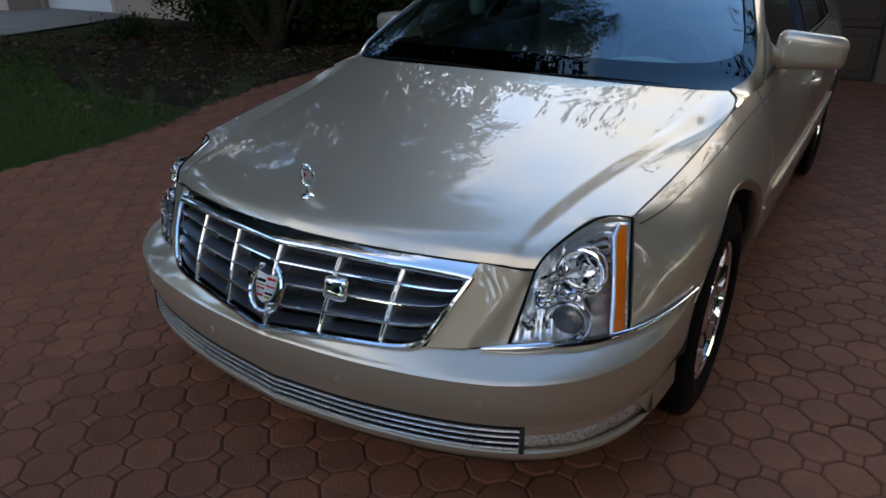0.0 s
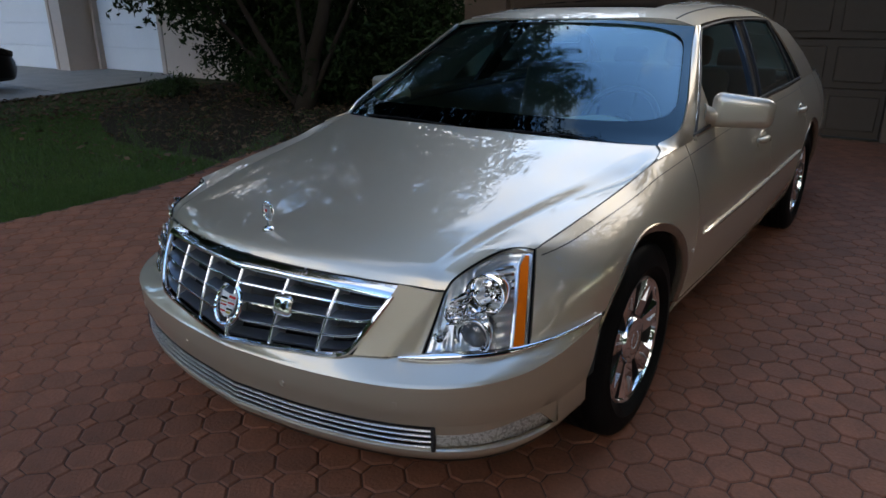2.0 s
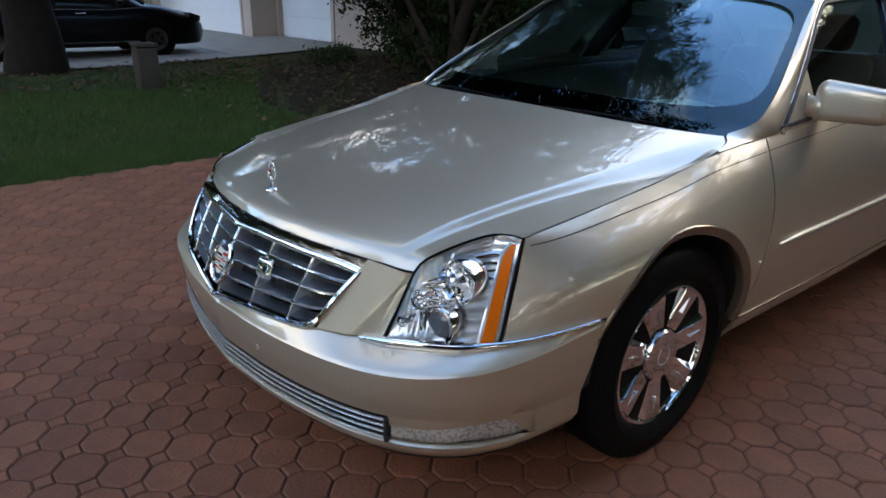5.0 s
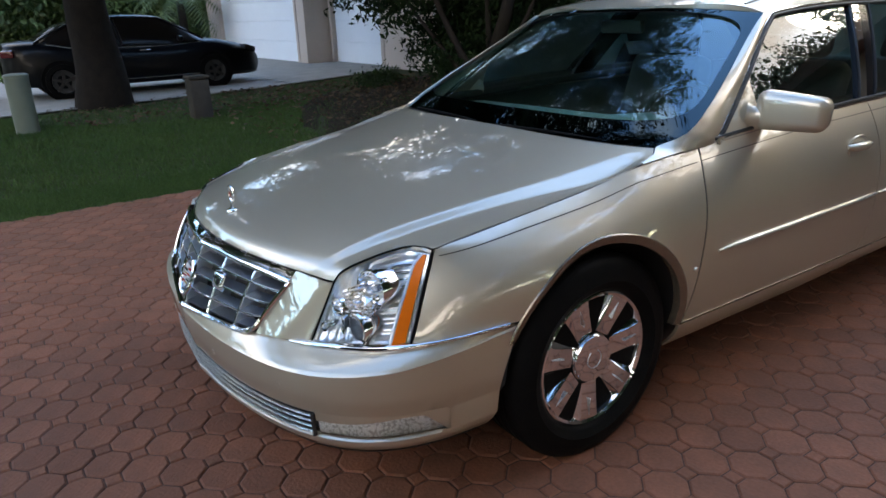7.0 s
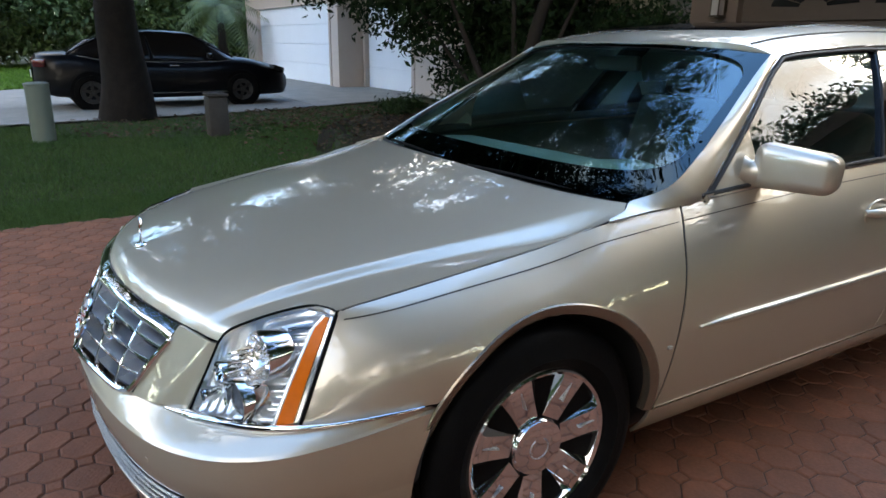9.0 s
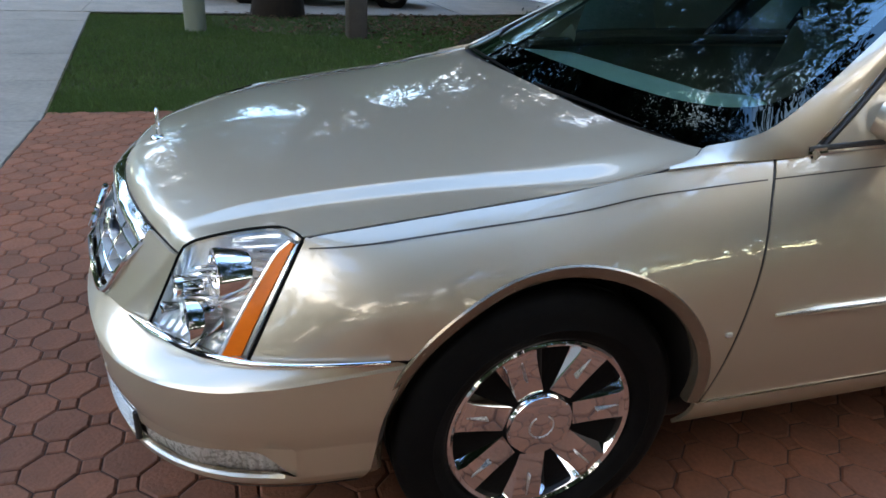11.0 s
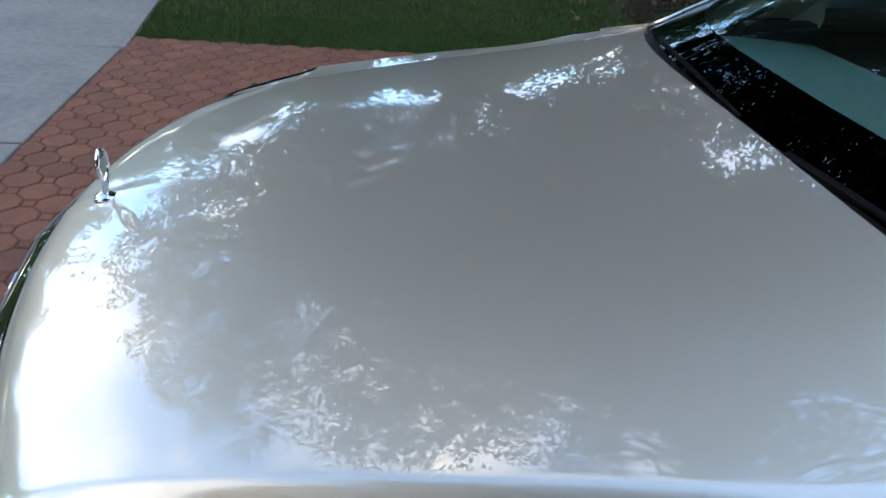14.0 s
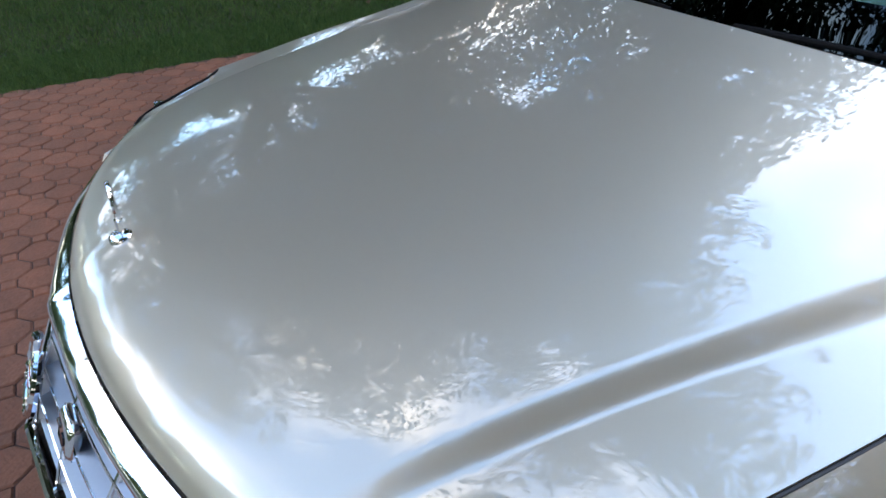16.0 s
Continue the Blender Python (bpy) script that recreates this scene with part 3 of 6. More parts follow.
NR = 15
ss = np.unique(np.r_[np.linspace(0, 0.6, 25), np.linspace(0.6, FOG1, 22), np.linspace(FOG1, 1, 8)])
bm = join(*[sheet(lambda u, v: bumper_at(u, int(round(v * (NR - 1)))), 1, 1, side, flip=True, us=ss, vs=np.linspace(0, 1, NR),
                  keep=lambda u, v: not (8 / (NR - 1) < v < 9 / (NR - 1) and u < FOG1)) for side in (1, -1)])
bmesh.ops.remove_doubles(bm, verts=bm.verts, dist=1e-4)
bumper = part("front_bumper", bm, PAINT, car, "beige front bumper with parking sensors and low grille")
part("lower_valance", join(*[sheet(lambda u, v: bumper_face(u, -0.05 - 0.10 * v, 0.235 - 0.05 * v), 40, 2, side, flip=True) for side in (1, -1)]), BLACK, car)
for side in (1, -1):
    part("slot_backing", sheet(lambda u, v: bumper_face(u * 0.95, -0.058, 0.285 + 0.085 * v), 40, 2, side), BLACK, bumper)
    for z in (0.302, 0.319, 0.336, 0.352):
        pts = [bumper_face(s, -0.018 - 0.0, z) for s in np.linspace(0, FOG0 - 0.004, 26)]
        part("lower_grille_bar", tube([(x * side, y, zz) for x, y, zz in pts], 0.0045, 8, squash=0.85), SATIN, bumper, "slim silver lower grille bar")
    part("fog_divider", tube([tuple(np.array(bumper_face(FOG0, -0.016, z)) * (side, 1, 1)) for z in (0.292, 0.325, 0.362)], 0.007, 8), BLACK, bumper)
    fog_top = hermite([FOG0, 0.70, 0.78, 0.84, 0.868, 0.888, FOG1], [0.340, 0.342, 0.350, 0.357, 0.354, 0.330, 0.286])

    def fog(u, v, off=-0.020):
        s = FOG0 + 0.006 + (FOG1 - FOG0 - 0.008) * u
        return bumper_face(s, off - 0.004 * (1 - v), 0.289 + (fog_top(s) - 0.291) * v)
    lamp = part("fog_lamp", sheet(lambda u, v: fog(u, v, -0.029 - 0.006 * math.sin(7 * u) ** 2 - (0.0035 * math.sin(75 * u) ** 2 if u > 0.55 else 0.0)), 90, 4, side), FOGR, bumper, "fog lamp behind a clear cover")
    part("fog_cover", sheet(lambda u, v: fog(u, v), 24, 4, side), LAMPGLASS, lamp)
    # filler between the fog opening's slanting top and the bumper skin
    def fog_surround(u, v):
        s = FOG0 + 0.004 + (FOG1 - FOG0 + 0.002) * u
        low = fog_top(min(s, FOG1)) - 0.001
        return bumper_face(s, -0.0195 + 0.0042 * v, low + v * (0.375 - low))
    part("fog_surround", sheet(fog_surround, 40, 3, side), PAINT, bumper)
    # bright strip under the lamp that runs on to the wheel arch
    ss2 = np.linspace(0.50, 0.995, 40)
    rad = [0.0045 + 0.009 * min(1, k / 6, max(0.0, (31 - k) / 12) + 0.10) for k in range(40)]
    part("bumper_strip", tube([(side * (shelf(s)[0] + 0.004), shelf(s)[1] - 0.006, shelf(s)[2] + 0.003) for s in ss2], rad, 10), CHROME, bumper, "chrome strip under the headlamp")
    for s, z in ((0.2, 0.417), (0.53, 0.434)):
        p, n = bumper_face(s, -0.0012 - 0.10 * max(0.0, 0.43 - z), z), out_dir(s)
        m = look((p[0] * side, p[1], p[2]), (p[0] * side - n[0] * side, p[1] - n[1], p[2]))
        part("parking_sensor", moved(lathe([(0.0, 0.0025), (0.0075, 0.0025), (0.0085, 0.0012), (0.0088, -0.003), (0.0112, -0.003), (0.0118, 0.0005), (0.0125, -0.002)], 20, "z"), m), PAINT, bumper)


# ---- grille ----
g_low = hermite([0, 0.5, 0.8, 0.93, 1], [(0, -1.000, 0.503), (0.24, -0.958, 0.520), (0.385, -0.925, 0.531), (0.425, -0.907, 0.545), (0.445, -0.890, 0.570)])
g_top = hermite([0, 0.5, 1], [(0, -0.905, 0.702), (0.26, -0.868, 0.700), (0.500, -0.806, 0.688)])


def grille_at(a, b, deep=0.0):
    lo, hi = np.array(g_low(abs(a))), np.array(g_top(abs(a)))
    p = lo + (hi - lo) * b
    p[1] += deep - 0.006 * math.sin(math.pi * b)
    if a < 0:
        p[0] = -p[0]
    return p


def slab(points_front, depth, t, vertical, rake=0.0):
    """A blade of the grille: runs along points, goes back by depth, t thick at the front, thinner behind."""
    bm = bmesh.new()
    rows = []
    for p in points_front:
        w = Vector((1, 0, 0)) if vertical else Vector((0, -0.25, 1)).normalized()
        p = Vector(p)
        back = Vector((0, depth, rake))
        rows.append([bm.verts.new(q) for q in (p - w * t / 2, p + w * t / 2, p + back + w * t * 0.3, p + back - w * t * 0.3)])
    for A, B in zip(rows, rows[1:]):
        for k in range(4):
            bm.faces.new((A[k], A[(k + 1) % 4], B[(k + 1) % 4], B[k]))
    bm.faces.new(rows[0])
    bm.faces.new(rows[-1])
    bmesh.ops.recalc_face_normals(bm, faces=bm.faces)
    return bm


BLADE = mat("grille_upright_silver", (0.72, 0.75, 0.78), 0.32, 0.8, vary=0.10, scale=14)
GRILLE_M = mat("grille_silver", (0.44, 0.49, 0.56), 0.34, 1.0, vary=0.10, scale=14)
part("grille_backing", sheet(lambda u, v: grille_at(2 * u - 1, v, 0.10), 30, 6), BLACK, car)
grille_rim_pts = [grille_at(a, 0) for a in np.linspace(-1, 1, 61)] + [grille_at(1, b) for b in np.linspace(0.1, 1, 9)] + [grille_at(a, 1) for a in np.linspace(0.98, -0.98, 50)] + [grille_at(-1, b) for b in np.linspace(1, 0.1, 9)]
grille = part("grille", tube([tuple(p + np.array([0, -0.004, 0])) for p in grille_rim_pts], 0.0085, 8, closed=True), CHROME, car, "egg-crate grille with a chrome surround")
for a in (-0.665, -0.335, 0.0, 0.335, 0.665):
    up = part("upright_bar", slab([grille_at(a, b, 0.006) for b in np.linspace(0, 1, 10)], 0.060, 0.0125, True), BLADE, grille)
    part("bright_lip", tube([tuple(grille_at(a, b, 0.005)) for b in np.linspace(0.01, 0.99, 10)], 0.0034, 6), CHROME, up)
part("floor_plate", slab([grille_at(a, 0.045, 0.010) for a in np.linspace(-0.97, 0.97, 41)], 0.036, 0.008, False, rake=0.010), GRILLE_M, grille)
for b in (0.27, 0.52, 0.76):
    cross = part("cross_bar", slab([grille_at(a, b, 0.006) for a in np.linspace(-0.985, 0.985, 41)], 0.036, 0.008, False, rake=0.010), GRILLE_M, grille)
    part("bright_lip", tube([tuple(grille_at(a, b, 0.005)) for a in np.linspace(-0.985, 0.985, 41)], 0.0032, 6), CHROME, cross)


def header(u, v):
    a = 2 * u - 1
    e = hood_at(np.sign(a) * min(1, abs(a) * 0.822), 0.0)
    hi = np.array([e[0], e[1] - 0.004, e[2] - 0.004])
    lo = grille_at(a, 1.0, -0.008)
    p = hi + (lo - hi) * v
    p[1] -= 0.009 * math.sin(math.pi * v) + 0.008 * v
    return p


part("header_bar", sheet(header, 48, 6, flip=True), CHROME, grille, "broad chrome bar along the hood's front edge", thick=0.01)
# panels between grille and headlamps
for side in (1, -1):
    def cheek(u, v):
        lo = np.array(g_low(1)) * (1 - u) + np.array([0.595, -0.812, 0.540]) * u
        if u < 0.999:
            lo = np.array([0.438 + (0.592 - 0.438) * u, -0.908 + 0.102 * u, 0.537 + 0.003 * u])
        hi = np.array([0.512 + (0.618 - 0.512) * u, -0.790 + 0.060 * u - 0.004, 0.722 - 0.018 * u])
        p = lo + (hi - lo) * v
        uf = 0.50 + 0.42 * v                      # fold line, slanting up to the lamp's upper corner
        k = u / uf if u < uf else (1 - u) / (1 - uf)
        p[1] -= 0.012 * k * (1 - 0.45 * v)
        return p
    part("grille_cheek", sheet(cheek, 16, 10, side), PAINT, car, thick=0.01)

# badge: shield in a wreath; and a small camera beside it
bp = grille_at(0, 0.47, -0.005)
tilt = Matrix.Translation(Vector(bp)) @ pose(0, 0, 0, 90 - 24, 0, 0)
ring = [(0.052 * math.cos(w), 0.060 * math.sin(w), 0.004) for w in np.linspace(radians(115), radians(425), 40)]
badge = part("front_badge", moved(tube(ring, [0.006 + 0.003 * math.sin(8 * k) ** 2 for k in range(40)], 8), tilt), CHROME, grille, "chrome wreath badge round a coloured shield")


def shield(w, h, t, z0):
    bm = bmesh.new()
    pts = [(-w, h), (0, h * 0.86), (w, h), (w * 0.96, 0), (w * 0.62, -h * 0.72), (0, -h), (-w * 0.62, -h * 0.72), (-w * 0.96, 0)]
    f = bm.faces.new([bm.verts.new((x, y, z0)) for x, y in pts])
    r = bmesh.ops.extrude_face_region(bm, geom=[f])
    for v in r["geom"]:
        if isinstance(v, bmesh.types.BMVert):
            v.co.z += t
    bmesh.ops.recalc_face_normals(bm, faces=bm.faces)
    return bm


part("shield", moved(shield(0.034, 0.038, 0.006, 0.002), tilt), WHITE_E, badge)
for x0, x1, y0, y1, m in ((-0.031, -0.002, 0.012, 0.020, GLOSSBLACK), (-0.031, -0.002, 0.003, 0.007, GOLDE), (0.002, 0.031, 0.020, 0.028, RED), (0.002, 0.031, 0.010, 0.017, SATIN), (0.002, 0.031, 0.003, 0.008, RED), (-0.030, -0.002, -0.006, -0.001, RED),
                          (-0.029, -0.002, -0.015, -0.009, SATIN), (-0.025, -0.002, -0.024, -0.018, RED), (0.002, 0.030, -0.007, -0.001, SATIN), (0.002, 0.028, -0.016, -0.010, GLOSSBLACK), (0.002, 0.022, -0.026, -0.019, GOLDE)):
    part("enamel_field", moved(box(x0, x1, y0, y1, 0.0065, 0.0095, 0.0008, 1), tilt), m, badge, smooth=False)
cp = grille_at(0.37, 0.60, -0.003)
ctilt = Matrix.Translation(Vector(cp)) @ pose(0, 0, 0, 90 - 20, 0, 8)
fcam = part("front_camera", moved(box(-0.034, 0.034, -0.030, 0.030, -0.016, 0.006, 0.014, 4), ctilt), CHROME, grille, "small chrome camera plate with a round dark eye")
part("camera_eye", moved(lathe([(0.0, 0.008), (0.009, 0.008), (0.010, 0.004)], 20, "z", (0.010, -0.002, 0.0)), ctilt), GLOSSBLACK, fcam)
part("camera_slot", moved(box(-0.022, -0.004, 0.004, 0.012, 0.004, 0.0085, 0.002, 1), ctilt), GLOSSBLACK, fcam)

# hood ornament
hz = 0.787
orn = part("hood_ornament", lathe([(0.0, 0.010), (0.009, 0.009), (0.016, 0.005), (0.019, 0.0), (0.019, -0.006)], 24, "z", (0, -0.795, hz)), CHROME, car, "upright chrome wreath ornament on a round foot")
part("stem", tube([(0, -0.795, hz + 0.004), (0, -0.794, hz + 0.018), (0, -0.793, hz + 0.028)], [0.006, 0.0045, 0.006], 10), CHROME, orn)
oc = Vector((0, -0.792, hz + 0.056))
part("wreath", tube([(oc.x + 0.021 * math.cos(w), oc.y, oc.z + 0.028 * math.sin(w)) for w in np.linspace(0, 2 * math.pi, 33)[:-1]], [0.0030 + 0.0010 * (k % 2) for k in range(32)], 8, closed=True), CHROME, orn)
crest = part("crest", moved(shield(0.013, 0.016, 0.004, -0.002), Matrix.Translation(oc) @ pose(0, 0, 0, 90, 0, 0)), CHROME, orn, "small silver crest with a red field")
part("enamel_field", moved(box(-0.010, -0.001, -0.004, 0.006, 0.0018, 0.0028, 0.0005, 1), Matrix.Translation(oc) @ pose(0, 0, 0, 90, 0, 0)), RED, crest, smooth=False)

# ---- headlamps ----
h_low = rope([(0.600, -0.806, 0.541), (0.700, -0.748, 0.545), (0.775, -0.682, 0.550), (0.814, -0.615, 0.556)])
h_top = rope([(0.621, -0.732, 0.706), (0.633, -0.703, 0.738), (0.656, -0.612, 0.765), (0.688, -0.536, 0.782), (0.725, -0.508, 0.785), (0.757, -0.494, 0.784)])


def lens_at(u, v, inward=0.0):
    p = h_low(u) * (1 - v) + h_top(u) * v
    n = np.array([0.62, -0.70, 0.36])
    return p + n * (0.030 * math.sin(math.pi * min(max(u, 0), 1)) * math.sin(math.pi * (0.12 + 0.8 * v)) - inward)


REFLECTOR = mat("lamp_reflector", (0.86, 0.93, 0.98), 0.16, 0.60, coat=0.6, vary=0.10, scale=18, tint=(0.74, 0.82, 0.88))
for side in (1, -1):
    S = Matrix.Diagonal((side, 1, 1, 1))

    def bowl(u, v):
        e = (math.sin(math.pi * u) ** 0.45) * (math.sin(math.pi * v) ** 0.45)
        step = 0.0036 * math.sin(70 * u) if u < 0.42 else 0.0036 * math.sin(60 * v)
        return lens_at(u, v, 0.004 + (0.050 + step) * e)
    lamp = part("headlamp", sheet(bowl, 90, 80, side), REFLECTOR, car, "clear headlamp with projector, high beam and amber side strip")
    part("lamp_cover", sheet(lambda u, v: lens_at(u, v), 24, 20, side), LAMPGLASS, lamp)
    edge = [lens_at(u, 0) for u in np.linspace(0, 1, 20)] + [lens_at(1, v) for v in np.linspace(0.08, 1, 12)] + [lens_at(u, 1) for u in np.linspace(0.96, 0, 20)] + [lens_at(0, v) for v in np.linspace(0.92, 0.08, 12)]
    part("gasket", tube([(p[0] * side, p[1], p[2]) for p in edge], 0.0034, 6, closed=True), RUBBER, lamp)

    def strip(u, v):
        vv = 0.03 + 0.90 * v
        u0 = 0.815 + 0.055 * vv + 0.05 * max(0.0, vv - 0.82) / 0.11
        return lens_at(u0 + (0.948 - u0) * u, vv, -0.0015)
    part("amber_strip", sheet(strip, 6, 24, side, ), AMBER, lamp, "amber side strip", thick=0.008)
    part("strip_bezel", tube([tuple(np.array(lens_at(0.803 + 0.055 * (0.03 + 0.9 * v) + 0.05 * max(0.0, 0.03 + 0.9 * v - 0.82) / 0.11, 0.03 + 0.9 * v, 0.002)) * (side, 1, 1)) for v in np.linspace(0, 1, 20)], 0.0055, 8), REFLECTOR, lamp)

    part("outer_bezel", sheet(lambda u, v: lens_at(0.955 + 0.024 * u, 0.04 + 0.90 * v, 0.001), 2, 20, side), REFLECTOR, lamp, thick=0.006)

    for k in range(6):
        part("reflector_fin", tube([tuple(np.array(lens_at(u, 0.40 + 0.062 * k, 0.030)) * (side, 1, 1)) for u in np.linspace(0.16, 0.40, 8)], 0.0042, 6), CHROME, lamp)
    for k in range(4):
        part("reflector_fin", tube([tuple(np.array(lens_at(u, 0.60 + 0.070 * k, 0.026)) * (side, 1, 1)) for u in np.linspace(0.62, 0.82, 8)], 0.0050, 6), CHROME, lamp)

    def unit(name, c, r, label, glassy):
        m = S @ look(c, (c[0] + 0.18, c[1] - 1.0, c[2] + 0.04))
        ob = part(name, moved(lathe([(r * 0.55, 0.040), (r * 0.75, 0.012), (r * 0.98, -0.012), (r * 1.1, -0.016), (r * 1.14, -0.008), (r * 1.0, 0.05)], 36, "z"), m), CHROME, lamp, label)
        if glassy:
            part("projector_lens", moved(lathe([(0.0, -0.016), (r * 0.3, -0.0145), (r * 0.6, -0.008), (r * 0.80, 0.004), (r * 0.82, 0.014)], 30, "z"), m), LENS, ob)
            part("lens_ring", moved(lathe([(r * 0.80, 0.0), (r * 0.84, -0.012), (r * 0.92, -0.012), (r * 0.95, 0.0)], 36, "z"), m), CHROME, ob)
        else:
            part("bulb", moved(lathe([(0.0, -0.012), (r * 0.14, -0.008), (r * 0.2, 0.004), (r * 0.2, 0.03)], 20, "z"), m), CHROME, ob)
        return ob
    if side == 1:
        LENS = mat("projector_glass", (0.10, 0.12, 0.15), 0.04, 0.2, coat=1.0)
    unit("projector", (0.700, -0.712, 0.592), 0.050, "projector lamp in a chrome ring", True)
    unit("high_beam", (0.700, -0.650, 0.690), 0.052, "round chrome high-beam bowl with its bulb", False)
    unit("side_reflector_bowl", (0.652, -0.728, 0.648), 0.024, "smaller chrome reflector bowl", False)
    unit("small_lamp", (0.628, -0.762, 0.590), 0.013, "small round lamp", False)

# ---- cowl, windscreen, pillars, roof ----
screen_edge = hermite([0, 0.05, 0.11, 0.3, 0.5, 0.75, 1.0], [(0.775, 0.392, 0.940), (0.801, 0.458, 0.962), (0.812, 0.508, 0.985), (0.788, 0.645, 1.060), (0.745, 0.790, 1.140), (0.688, 0.970, 1.242), (0.640, 1.142, 1.344)])


def screen_at(u, v):
    a = abs(u)
    e = screen_edge(v)
    bow = 0.035 * math.sin(math.pi * v)
    yc, zc = 0.285 + (1.030 - 0.285) * v - 0.6 * bow, 0.950 + (1.374 - 0.950) * v + 0.8 * bow
    k = a ** 2.6
    return u * e[0], yc + (e[1] - yc) * k, zc + (e[2] - zc) * k


def border_at(k, w, drop=0.0):
    """The black rim of the screen: from its rounded inner line (w = 0) out to the edge (w = 1)."""
    a = 2 * math.pi * k
    c, d = math.cos(a), math.sin(a)
    p, q = np.sign(c) * abs(c) ** 0.30, np.sign(d) * abs(d) ** 0.30
    m = max(abs(p), abs(q))
    vc = 0.54
    u0, v0 = p * 0.962, vc + q * (0.425 if q > 0 else 0.415)
    u1, v1 = p / m, vc + q / m * ((1 - vc) if q > 0 else vc)
    return np.array(screen_at(u0 + (u1 - u0) * w, v0 + (v1 - v0) * w)) + (0, drop, -drop)


screen = part("windscreen", sheet(lambda u, v: np.array(screen_at(1.94 * u - 0.97, 0.09 + 0.89 * v)) + (0, 0.007, -0.007), 44, 30), SHIELDGLASS, car, "raked green-tinted windscreen with a black border")
screen.visible_shadow = False
part("screen_border", sheet(lambda u, v: border_at(u, v), 160, 5, flip=True), SHADEBAND, screen, "black glass border")
part("screen_border_back", sheet(lambda u, v: border_at(u, v, 0.004), 160, 5, flip=True), BLACK, screen)
part("cowl", sheet(lambda u, v: ((2 * u - 1) * 0.775, 0.215 + 0.105 * abs(2 * u - 1) ** 4 + 0.13 * v, 0.915 + 0.030 * v), 30, 3), BLACK, car, "black cowl panel under the wipers")
for x0, x1, lift in ((-0.62, -0.06, 0.012), (0.10, 0.62, 0.010)):
    pts = []
    for k in range(9):
        x = x0 + (x1 - x0) * k / 8
        p = screen_at(x / 0.785, 0.030 + 0.012 * math.sin(math.pi * k / 8))
        pts.append((x, p[1] - 0.020, p[2] + lift - 0.024))
    wiper = part("wiper", tube(pts, [0.007 - 0.0004 * k for k in range(9)], 8), RUBBER, car, "black windscreen wiper resting at the glass base")
    part("wiper_blade", tube([(x + 0.04, y + 0.014, z - 0.004) for x, y, z in pts], 0.005, 6), RUBBER, wiper)


def house_x(y, z):
    d = max(0.0, z - top_z(y))
    return top_x(y) - 0.002 - 0.40 * d - 0.33 * d * d


